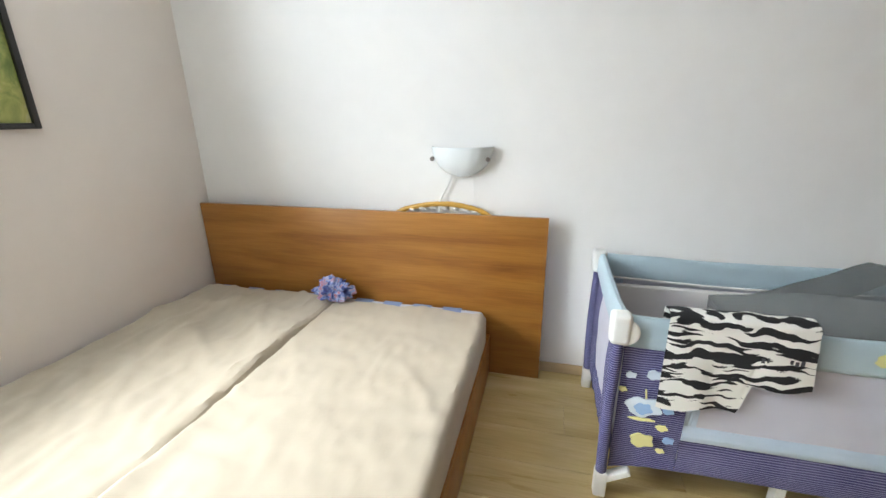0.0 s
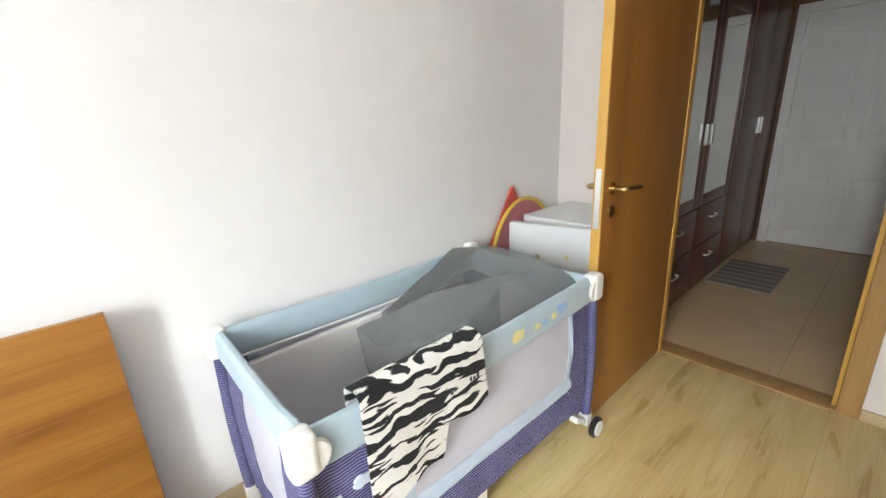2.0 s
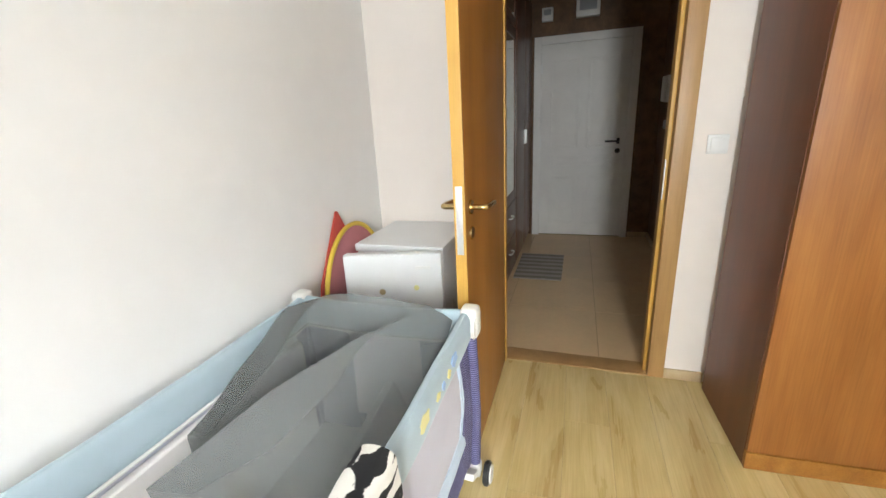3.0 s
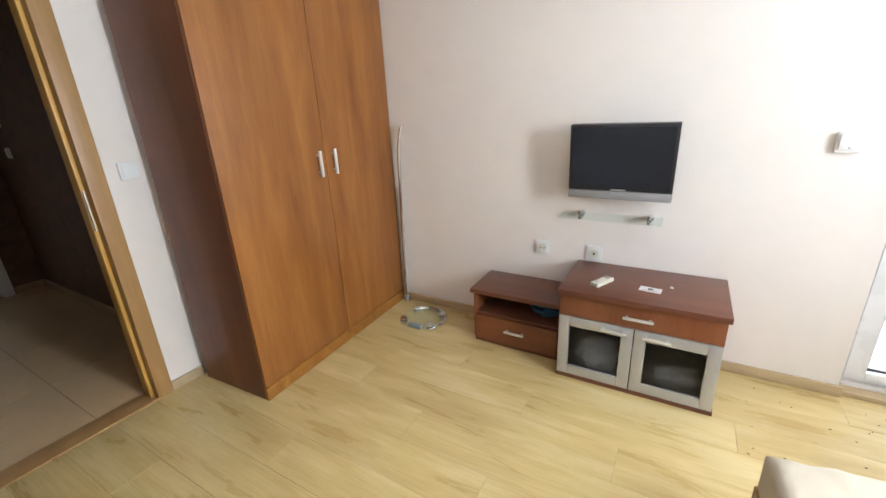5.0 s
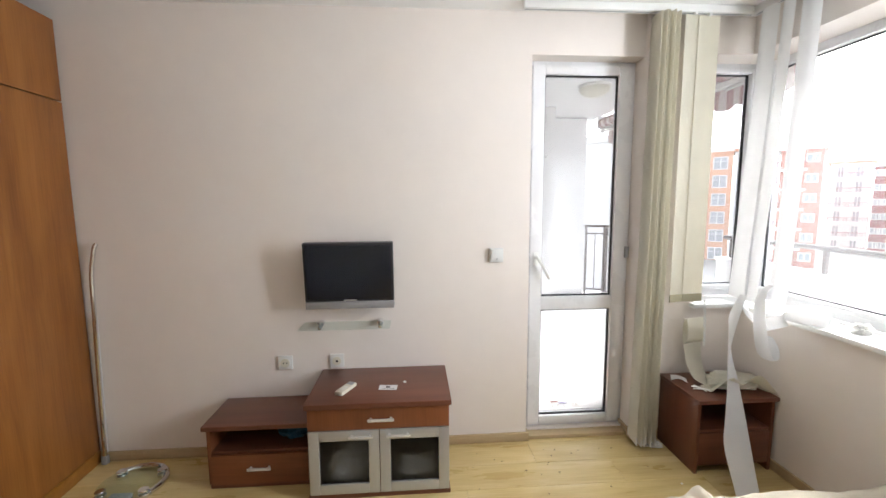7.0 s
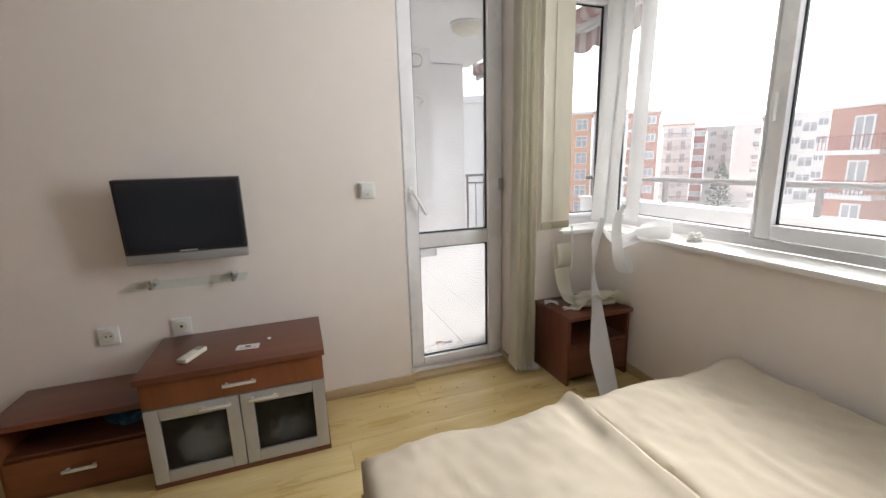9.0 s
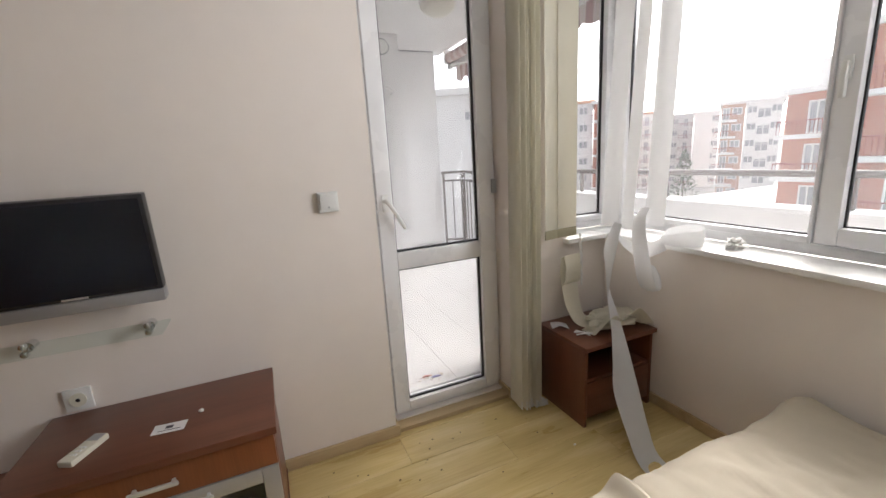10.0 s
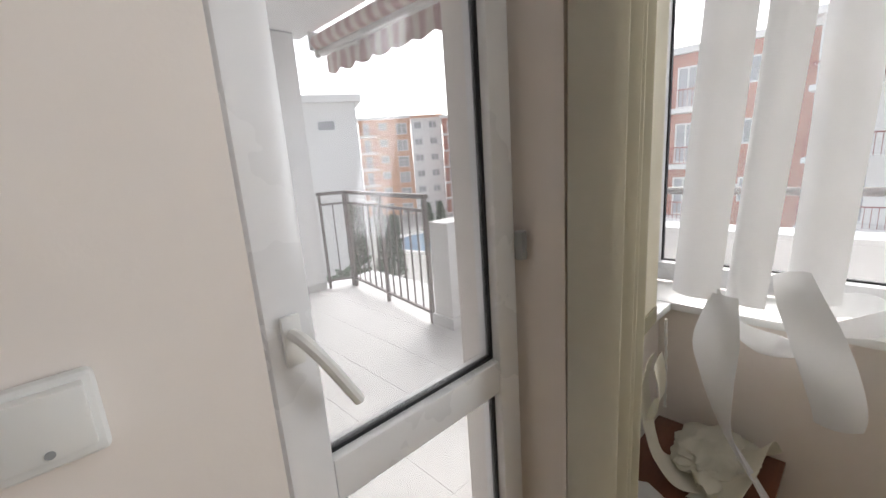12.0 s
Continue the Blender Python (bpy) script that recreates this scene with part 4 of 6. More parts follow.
def drape(x0, x1, y_head, drop_right, seed, roll):
    """A fitted sheet over one mattress: u across, v from the foot to the head."""
    wid, dep = x1 - x0, y_head - BY0
    rim = 0.15

    def fn(u, v):
        # across
        s = u * (wid + (rim if drop_right else 0.03))
        if s <= wid - 0.03:
            x, dz = x0 + s, 0.0
        else:
            a = min(1.0, (s - wid + 0.03) / 0.05)
            x = x0 + wid - 0.03 + 0.035 * math.sin(a * math.pi / 2)
            dz = -0.03 * (1 - math.cos(a * math.pi / 2)) - max(0.0, s - wid - 0.02)
        edge = max(0.0, 1 - s / 0.022)
        dz -= 0.05 * edge * edge
        if not drop_right:
            dz -= 0.045 * max(0.0, 1 - (wid - s) / 0.02) ** 2 if s < wid else 0.045
        # along
        t = v * (dep + 0.14)
        if t < 0.13:
            y, dy = BY0 + 0.002 + 0.012 * wob(x, 0, seed, 7), -(0.13 - t)
            z = BT + dy - 0.02 + dz * 0.2
        else:
            y = BY0 + (t - 0.13)
            k = min(1.0, (t - 0.13) / 0.05)
            z = BT - 0.02 * (1 - k) + dz
        y += (0.035 * wob(x, 3.0, seed, 4) if v > 0.94 else 0)
        near = 0.5 + 0.5 * math.tanh(4 * (v - 0.55))
        wr = 0.007 * wob(x, y, seed, 5) + 0.004 * wob(x * 2.2 + y, y - x, seed, 9)
        fold = math.sin(18 * (y * 0.5 + x * 0.55) + 4 * wob(x, y, seed, 2))
        wr += (0.007 if not drop_right else 0.0025) * near * fold + 0.0016 * wob(x, y, seed, 30)
        crease = (1 - abs(wob(x * 0.8 + y * 0.5, y * 0.35 - x * 0.3, seed, 4.2))) ** 9 + 0.6 * (1 - abs(wob(x - y * 0.3, y * 0.6 + x * 0.4, seed + 5, 6.5))) ** 9
        wr += crease * (0.016 if not drop_right else 0.009) * (0.35 + 0.65 * near) + 0.008 * math.sin(52 * y + 3 * wob(x, y, seed, 3)) * (0.5 + 0.5 * math.sin(17 * x + 9 * y)) * max(0.0, wob(x, y, seed + 2, 2.5)) * (1 if drop_right else 0.2)
        if v < 0.35:
            wr += 0.013 * (0.35 - v) * 3 * (math.sin(13 * x - 8 * y + 3 * wob(x, y, seed, 2)) + 0.6 * crease)
        bulge = roll * math.exp(-((s - 0.03) / 0.035) ** 2) * max(0.0, 1 - v * 1.6)
        return (x, y, z + wr + 0.006 + bulge)

    return sheet(fn, 64, 110, 0.003)


solid("bed_sheet", drape(BX0, BXM, 2.255, False, 2.0, 0.0), SHEET, "rumpled cream fitted sheet on the mattress by the wall", "bed sheet", "sheets of the bed")
solid("bed_sheet", drape(BXM, BX1 + 0.012, 2.225, True, 8.0, 0.05), SHEET, "cream fitted sheet pulled over the outer mattress", "bed sheet", "sheets of the bed")
bm = lump((-0.715, 2.235, BT + 0.004), (0.095, 0.060, 0.055), 4.4, 5, 0.6)
mid = Vector((-0.715, 2.235, BT + 0.03))
for v in bm.verts:
    d = v.co - mid
    crease = abs(wob(d.x, d.y, d.z, 26)) + 0.6 * abs(wob(d.x + 5, d.y, d.z, 48))
    v.co += d.normalized() * (0.015 - 0.042 * crease) * min(1.0, max(0.0, (v.co.z - BT - 0.004) / 0.02))
solid("crumpled_cloth", bm, printed_cloth(), "crumpled blue and mauve cloth against the headboard", "cloth", smooth=25)

# ---- things on the headboard wall
lamp = thing("wall_lamp", (-0.027, YN, 1.05), "half-bowl wall lamp of white opal glass, switched off", "wall lamp")


def bowl(u, v):
    a = math.pi * u
    r = math.sin(v * math.pi / 2)
    return (-0.036 - 0.150 * math.cos(a) * r, YN - 0.004 - 0.105 * math.sin(a) * r ** 0.8, 1.195 - 0.145 * math.cos(v * math.pi / 2))


part("shade", sheet(bowl, 32, 14, 0.005), LAMP_GLASS, lamp, "white opal glass bowl")
part("back_plate", box(-0.10, 0.04, YN - 0.02, YN - 0.0005, 1.09, 1.18, bev=0.004), WHITE_PL, lamp)
for x in (-0.170, 0.098):
    part("screw_clip", rot_about(disc((x, YN - 0.062, 1.140), (x * 2.0 + 0.06, -1, 0), 0.011, 0.014, 14, 0.003), (x, YN - 0.06, 1.14)), RAIL_METAL, lamp, "dark metal clip")
part("cord", tube([(-0.075, YN - 0.03, 1.075), (-0.11, YN - 0.02, 1.0), (-0.145, YN - 0.03, 0.93), (-0.155, YN - 0.035, 0.86)], 0.005, 8), WHITE_PL, lamp)
part("cord", tube([(0.02, YN - 0.02, 1.075), (0.026, YN - 0.012, 0.98), (0.028, YN - 0.03, 0.90)], 0.0016, 6), WHITE_PL, lamp)
hoop = thing("rattan_chair", (-0.13, 2.392, 0), "yellow rattan hoop back standing behind the headboard", "chair")
part("hoop", tube([(-0.46, 2.392, 0.0), (-0.455, 2.392, 0.5), (-0.43, 2.392, 0.78), (-0.368, 2.392, 0.862), (-0.25, 2.392, 0.899), (-0.121, 2.392, 0.912), (0.0, 2.392, 0.899), (0.105, 2.392, 0.856), (0.16, 2.392, 0.74), (0.19, 2.392, 0.45), (0.20, 2.392, 0.0)], 0.013, 10, 8, wave=0.06), RATTAN, hoop)
for k in range(7):
    x = -0.30 + k * 0.055
    part("white_binding", rot_about(lump((x, 2.388, 0.862 + 0.020 * math.sin((k + 1) / 8 * math.pi)), (0.022, 0.010, 0.009), k, 2), (x, 2.38, 0.87), 0, 18), WHITE_PL, hoop)
part("woven_back", sheet(lambda u, v: (-0.40 + 0.53 * u, 2.395 + 0.004 * math.sin(40 * u), 0.15 + 0.70 * v - 0.10 * (2 * u - 1) ** 2 * v), 30, 20, 0.006), RATTAN, hoop)

pic = thing("picture", (XW, 1.53, 1.31), "black framed green landscape print on the wall", "picture")
part("picture_frame", frame_bm("x", XW + 0.001, 0.024, 1.39, 1.655, 1.31, 2.03, (0.022,) * 4, 0.003), FRAME_BLACK, pic)
part("print", box(XW + 0.001, XW + 0.012, 1.413, 1.632, 1.333, 2.007, bev=0), PICTURE, pic, smooth=None)

# ---- travel cot
CX0, CX1, CY0, CY1, CZ = 0.645, 1.785, 1.69, 2.315, 0.72
cot = thing("travel_cot", (1.21, 2.0, 0), "blue folding travel cot with striped cloth sides and mesh windows", "cot")


def band(p0, p1, hh, ht, seed, n=24, seg=14):
    bm, a, b = bmesh.new(), Vector(p0), Vector(p1)
    side = (b - a).cross(Vector((0, 0, 1))).normalized()
    rings = []
    for k in range(n + 1):
        t = k / n
        c = a.lerp(b, t) + Vector((0, 0, -0.012 * math.sin(math.pi * t))) + side * 0.004 * wob(t, seed, 0, 6)
        hk = hh * (1 + 0.07 * wob(t, seed, 2, 7))
        rings.append([bm.verts.new(c + Vector((0, 0, hk * math.copysign(abs(math.sin(q)) ** 0.7, math.sin(q)))) + side * ht * math.copysign(abs(math.cos(q)) ** 0.8, math.cos(q))) for q in (2 * math.pi * j / seg for j in range(seg))])
    for k in range(n):
        for j in range(seg):
            bm.faces.new((rings[k][j], rings[k][(j + 1) % seg], rings[k + 1][(j + 1) % seg], rings[k + 1][j]))
    bm.faces.new(rings[0][::-1]), bm.faces.new(rings[-1])
    return bm


ends = [((CX0, CY0), (CX1, CY0)), ((CX0, CY1), (CX1, CY1)), ((CX0, CY0), (CX0, CY1)), ((CX1, CY0), (CX1, CY1))]
for k, (a, b) in enumerate(ends):
    part("padded_rail", band((*a, CZ - 0.045), (*b, CZ - 0.045), 0.056, 0.020, k), PALE_BLUE, cot, "pale blue padded top rail")
    dx, dy = (0, 0.021 if k == 0 else -0.021) if k < 2 else (0.021 if k == 2 else -0.021, 0)
    part("piping", tube([(a[0] + dx, a[1] + dy, CZ - 0.094), ((a[0] + b[0]) / 2 + dx, (a[1] + b[1]) / 2 + dy, CZ - 0.108), (b[0] + dx, b[1] + dy, CZ - 0.094)], 0.005, 6), WHITE_PL, cot)
for k, (x, y) in enumerate(((CX0, CY0), (CX1, CY0), (CX0, CY1), (CX1, CY1))):
    sx, sy = (1 if x == CX0 else -1), (1 if y == CY0 else -1)
    ox, oy = x - sx * 0.012, y - sy * 0.012
    part("corner_cap", box(ox - 0.032, ox + 0.032, oy - 0.03, oy + 0.03, CZ - 0.085, CZ + 0.022, bev=0.020, seg=4), WHITE_PL, cot, "white plastic corner joint")
    part("corner_cap", disc((ox + sx * 0.012, oy - sy * 0.012, CZ - 0.040), (0, -sy, 0), 0.046, 0.012, 28, 0.005), WHITE_PL, cot, "white plastic corner joint")
    part("rivet", disc((ox + sx * 0.01, oy - sy * 0.024, CZ - 0.03), (0, -sy, 0), 0.006, 0.003, 14), WHITE_PL, cot)
    part("corner_post", tube([(ox, oy, 0.07), (ox - sx * 0.006, oy - sy * 0.006, 0.35), (ox, oy, CZ - 0.08)], 0.019, 12), NAVY, cot)
    ft = part("foot", box(ox - 0.022, ox + 0.022, oy - 0.022, oy + 0.022, 0.0 if k in (0, 2) else 0.055, 0.11, bev=0.010, seg=3), WHITE_PL, cot, "white plastic foot")
    part("foot_arm", rot_about(box(ox - 0.012 + sx * 0.05, ox + 0.012 + sx * 0.05, oy - 0.018, oy + 0.018, 0.055, 0.15, bev=0.006), (ox + sx * 0.05, oy, 0.10), 0, sx * 58), WHITE_PL, ft)
    if k in (1, 3):
        wh = part("wheel", disc((ox + 0.020, oy - sy * 0.03, 0.045), (0, -sy, 0), 0.045, 0.022, 28, 0.005), BLACK_PL, cot, "small castor wheel")
        part("hub", disc((ox + 0.020, oy - sy * 0.0525, 0.045), (0, -sy, 0), 0.034, 0.006, 24, 0.002), WHITE_PL, wh)
for y in (CY0 + 0.05, CY1 - 0.05):
    part("middle_foot", box(1.195, 1.230, y - 0.02, y + 0.02, 0.0, 0.15, bev=0.008), WHITE_PL, cot)


def side_sheet(y, x0, x1, z0, z1, out, n=(24, 12)):
    return sheet(lambda u, v: (x0 + (x1 - x0) * u, y + out * (0.012 * math.sin(math.pi * v) + 0.004 * wob(u * 4, v * 3, y, 2)), z0 + (z1 - z0) * v + 0.035 * (1 - abs(2 * (x0 + (x1 - x0) * u - CX0) / (CX1 - CX0) - 1) ** 6) * (1 - v) * (z0 < 0.13)), *n, 0.004)


def end_sheet(x, y0, y1, z0, z1, out, n=(16, 12)):
    return sheet(lambda u, v: (x + out * (0.010 * math.sin(math.pi * v) + 0.004 * wob(u * 4, v * 3, x, 2)), y0 + (y1 - y0) * u, z0 + (z1 - z0) * v), *n, 0.004)


for y, out, xa, xb, zb in ((CY0, -1, 0.865, 1.665, 0.285), (CY1, 1, 0.71, 1.72, 0.20)):
    part("striped_side", side_sheet(y, CX0 + 0.01, xa, 0.115, 0.63, out), NAVY, cot, "navy cloth with thin white stripes")
    part("striped_side", side_sheet(y, xb, CX1 - 0.01, 0.115, 0.63, out), NAVY, cot, "navy cloth with thin white stripes")
    part("striped_side", side_sheet(y, xa + 0.001, xb - 0.001, 0.115, zb, out), NAVY, cot, "navy cloth with thin white stripes")
    part("border", side_sheet(y + out * 0.004, xa + 0.001, xb - 0.001, zb + 0.001, zb + 0.06, out), PALE_BLUE2, cot)
    part("border", side_sheet(y + out * 0.004, xa + 0.001, xa + 0.04, zb + 0.06, 0.63, out), PALE_BLUE2, cot)
    part("border", side_sheet(y + out * 0.004, xb - 0.025, xb - 0.001, zb + 0.06, 0.63, out), PALE_BLUE2, cot)
    part("mesh_window", side_sheet(y, xa + 0.035, xb - 0.02, zb + 0.055, 0.63, out), LILAC_NET, cot, "white see-through mesh window")
for x, out in ((CX0, -1), (CX1, 1)):
    part("striped_end", end_sheet(x, CY0 + 0.01, 1.86, 0.115, 0.63, out), NAVY, cot, "navy cloth with thin white stripes")
    part("striped_end", end_sheet(x, 2.14, CY1 - 0.01, 0.115, 0.63, out), NAVY, cot, "navy cloth with thin white stripes")
    part("striped_end", end_sheet(x, 1.861, 2.139, 0.14, 0.25, out), NAVY, cot, "navy cloth with thin white stripes")
    part("mesh_window", end_sheet(x, 1.86, 2.14, 0.25, 0.63, out), LILAC_NET, cot, "white see-through mesh window")
part("base_board", box(CX0 + 0.02, CX1 - 0.02, CY0 + 0.02, CY1 - 0.02, 0.145, 0.165, bev=0.004), NAVY, cot)
part("mattress", box(CX0 + 0.03, CX1 - 0.03, CY0 + 0.03, CY1 - 0.03, 0.166, 0.205, bev=0.014, seg=3), QUILT, cot, "thin white padded mattress")
part("care_label", box(CX0 + 0.016, CX0 + 0.020, 2.20, 2.26, 0.53, 0.60, bev=0), PAPER, cot)


def puff(cx, cz, w, hgt, seed, y=CY0 - 0.0135):
    """A flat cloud-shaped applique on the near side."""
    bm = bmesh.new()
    n = 28
    a = [bm.verts.new((cx + w * math.cos(q) * (1 + 0.16 * math.sin(4 * q + seed)), y - 0.004, cz + hgt * math.sin(q) * (1 + 0.16 * math.sin(5 * q + seed)))) for q in (2 * math.pi * k / n for k in range(n))]
    b = [bm.verts.new(v.co + Vector((0, 0.006, 0))) for v in a]
    bm.faces.new(a), bm.faces.new(b[::-1])
    for k in range(n):
        bm.faces.new((a[k], b[k], b[(k + 1) % n], a[(k + 1) % n]))
    return bm


for k, (cx, cz, w, hh, mat) in enumerate(((0.685, 0.52, 0.017, 0.010, LIGHT_CL), (0.755, 0.53, 0.024, 0.016, LIGHT_CL), (0.665, 0.465, 0.013, 0.009, YELLOW_CL), (0.735, 0.405, 0.055, 0.036, LIGHT_CL), (0.735, 0.400, 0.028, 0.022, SKY_CL), (0.735, 0.358, 0.040, 0.005, YELLOW_CL), (0.81, 0.405, 0.018, 0.012, SKY_CL), (0.80, 0.335, 0.018, 0.011, YELLOW_CL), (0.745, 0.275, 0.038, 0.026, YELLOW_CL), (0.825, 0.29, 0.018, 0.012, SKY_CL), (0.805, 0.245, 0.014, 0.008, YELLOW_CL), (0.785, 0.475, 0.012, 0.009, LIGHT_CL))):
    part("applique", puff(cx, cz, w, hh, cx * 90, CY0 - 0.0135 - 0.0012 * k), mat, cot)
part("applique", tube([(0.74, CY0 - 0.02, 0.44), (0.735, CY0 - 0.02, 0.475)], 0.003, 6, 0), YELLOW_CL, cot)
for cx, cz, w, hh, mat in ((1.33, 0.683, 0.032, 0.020, YELLOW_CL), (1.43, 0.676, 0.014, 0.010, YELLOW_CL), (1.475, 0.676, 0.012, 0.012, SKY_CL), (1.525, 0.68, 0.012, 0.012, YELLOW_CL), (1.575, 0.692, 0.026, 0.018, SKY_CL)):
    part("applique", puff(cx, cz - 0.012, w, hh, cx * 70, CY0 - 0.018), mat, cot)

pad = thing("folded_pad", (1.35, 1.95, 0.206), "white folded cot pad leaning inside the cot", "cot pad")
part("panel", rot_about(box(1.02, 1.66, 1.80, 1.83, 0.21, 0.52, bev=0.012), (1.3, 1.8, 0.21), -14, -10), QUILT, pad)
part("panel", box(1.10, 1.70, 1.85, 2.22, 0.206, 0.26, bev=0.02, seg=3), QUILT, pad)
part("panel", rot_about(box(0.70, 1.70, 2.262, 2.292, 0.207, 0.595, bev=0.012, seg=3), (1.2, 2.277, 0.207), -2), QUILT, pad)


def along(u, *stops):
    k = min(len(stops) - 2, int(u * (len(stops) - 1)))
    return Vector(stops[k]).lerp(Vector(stops[k + 1]), u * (len(stops) - 1) - k)


def net(u, v):
    """Six lines along the cot joined by flat folds."""
    lines = [
        along(u, (0.99, 1.98, 0.40), (1.25, 1.74, 0.47), (1.50, 1.735, 0.60), (1.765, 1.73, 0.70)),
        along(u, (1.06, 2.20, 0.61), (1.31, 2.06, 0.705), (1.53, 1.95, 0.735), (1.74, 1.79, 0.757)),
        along(u, (1.16, 2.23, 0.48), (1.35, 2.15, 0.46), (1.60, 2.08, 0.52), (1.745, 2.00, 0.77)),
        along(u, (1.20, 2.25, 0.50), (1.40, 2.20, 0.50), (1.60, 2.15, 0.58), (1.745, 2.08, 0.775)),
        along(u, (1.22, 2.275, 0.59), (1.40, 2.25, 0.68), (1.57, 2.21, 0.795), (1.745, 2.16, 0.765)),
        along(u, (1.24, 2.283, 0.50), (1.42, 2.283, 0.55), (1.60, 2.283, 0.62), (1.745, 2.28, 0.72)),
    ]
    k = min(4, int(v * 5))
    a, b = Vector(lines[k]), Vector(lines[k + 1])
    p = a.lerp(b, v * 5 - k)
    return p + Vector((0, 0.005 * wob(u * 3, v * 4, 3, 2), 0.007 * wob(u * 2.5, v * 5, 1, 2) - 0.008 * math.sin(math.pi * (v * 5 - k)) * math.sin(math.pi * u)))


mnet = thing("mosquito_net", (1.35, 2.0, 0.205), "grey mosquito net bunched up inside the cot", "mosquito net")
part("near_fold", sheet(lambda u, v: net(u, 0.4 * v), 50, 20, 0.002), GREY_NET, mnet, smooth=14)
part("hollow", sheet(lambda u, v: net(u, 0.401 + 0.198 * v), 50, 10, 0.002), GREY_NET, mnet, smooth=14)
part("far_fold", sheet(lambda u, v: net(u, 0.60 + 0.4 * v), 50, 20, 0.002), GREY_NET, mnet, smooth=14)

# towel over the near rail


def towel(u, v):
    x = 0.765 + 0.385 * u
    s = v * 0.60
    lean = 0.045 * (v - 0.3)
    front, over = 0.305 + 0.010 * math.sin(9 * u + 1) - 0.115 * max(0.0, min(1.0, (u - 0.58) / 0.05)), 0.09
    s = v * (front + over + 0.12)
    if s < front:
        z, y = CZ + 0.022 - (front - s), CY0 - 0.036 - 0.010 * math.sin(9 * u + 2 * v) * (1 - s / front)
    elif s < front + over:
        a = (s - front) / over * math.pi
        z, y = CZ + 0.022 + 0.022 * math.sin(a), CY0 - 0.036 * math.cos(a)
    else:
        z, y = CZ + 0.022 - (s - front - over), CY0 + 0.036
    x += 0.12 * (CZ + 0.02 - z) * max(0.0, u - 0.3)
    return (x, y + 0.004 * wob(u * 5, v * 5, 1, 1.5), z + 0.004 * wob(u * 4, v, 5, 2))


tw = thing("towel", (0.95, CY0, 0.42), "black and white zebra print towel hung over the cot rail", "towel")
part("cloth", sheet(towel, 44, 60, 0.006), ZEBRA, tw)
part("print_mark", boxes([(1.02 + 0.014 * k, 1.029 + 0.014 * k, CY0 - 0.0445, CY0 - 0.0425, 0.635 + 0.003 * (k % 3), 0.650 + 0.004 * (k % 2)) for k in range(8)]), INK, tw)

# ---- fridge and toy behind the cot
fri = thing("mini_fridge", (2.45, 2.1, 0), "small white fridge with its door ajar", "fridge")
part("body", box(2.225, 2.675, 1.905, 2.325, 0.02, 0.765, bev=0.008), FRIDGE, fri)
part("top_board", box(2.215, 2.680, 1.900, 2.330, 0.766, 0.802, bev=0.008), FRIDGE, fri)
dr = part("door", rot_about(box(2.165, 2.215, 1.905, 2.33, 0.06, 0.795, bev=0.012, seg=3), (2.215, 1.905, 0), 0, 0, 15), FRIDGE, fri)
part("logo_plate", rot_about(box(2.1625, 2.1645, 1.955, 2.02, 0.725, 0.738, bev=0), (2.215, 1.905, 0), 0, 0, 15), STEEL, dr)
part("sticker", rot_about(disc((2.165, 2.02, 0.64), (-1, 0, 0), 0.012, 0.001, 14), (2.215, 1.905, 0), 0, 0, 15), YELLOW_CL, dr)
part("sticker", rot_about(disc((2.165, 2.17, 0.625), (-1, 0, 0), 0.014, 0.001, 14), (2.215, 1.905, 0), 0, 0, 15), SKIRT, dr)
for x, y in ((2.26, 1.94), (2.64, 1.94), (2.26, 2.29), (2.64, 2.29)):
    part("foot", disc((x, y, 0), (0, 0, 1), 0.018, 0.0198, 14), BLACK_PL, fri)
toy = thing("toy_tent", (2.25, 2.385, 0), "pink folded toy tent with yellow piping and a red tip", "toy")


def arch(u, v):
    a = math.pi * (1 - u)
    return (2.285 + 0.30 * math.cos(a) * (0.15 + 0.85 * v), 2.372 + 0.01 * math.sin(3 * u), 0.02 + (0.30 + 0.555 * max(0.0, math.sin(a)) ** 0.7) * v)


part("panel", sheet(arch, 36, 10, 0.008), PINK_CL, toy)
part("piping", tube([Vector(arch(k / 18, 1.0)) + Vector((0, -0.004, 0)) for k in range(19)], 0.011, 8, 3), YELLOW_PIPE, toy, "yellow piping")
part("tip", sheet(lambda u, v: (2.205 + (u - 0.5) * min(0.40, 1.15 * (1 - v) + 0.01), 2.400, 0.02 + 0.935 * v), 8, 16, 0.008), RED_CL, toy, "red pointed panel")

# ---- nightstand
ns = thing("nightstand", (-1.38, -0.37, 0), "mahogany nightstand with an open shelf and a drawer", "nightstand")
NX0, NX1, NY0, NY1, NT = -1.585, -1.130, -0.532, -0.175, 0.425
part("top", box(NX0, NX1, NY0, NY1, NT - 0.022, NT, bev=0.003), MAHOG, ns)
part("side_panel", box(NX1 - 0.026, NX1 - 0.008, NY0, NY1 - 0.018, 0.0, NT - 0.023, bev=0.002), MAHOG_V, ns)
part("side_panel", box(NX0 + 0.008, NX0 + 0.026, NY0, NY1 - 0.018, 0.0, NT - 0.023, bev=0.002), MAHOG_V, ns)
part("back_panel", boxes([(NX0 + 0.027, NX1 - 0.027, NY0, NY0 + 0.01, 0.03, NT - 0.023)]), SHADED_BACK, ns)
part("shelf_board", box(NX0 + 0.027, NX1 - 0.027, NY0 + 0.011, NY1 - 0.025, 0.232, 0.248, bev=0.002), MAHOG, ns)
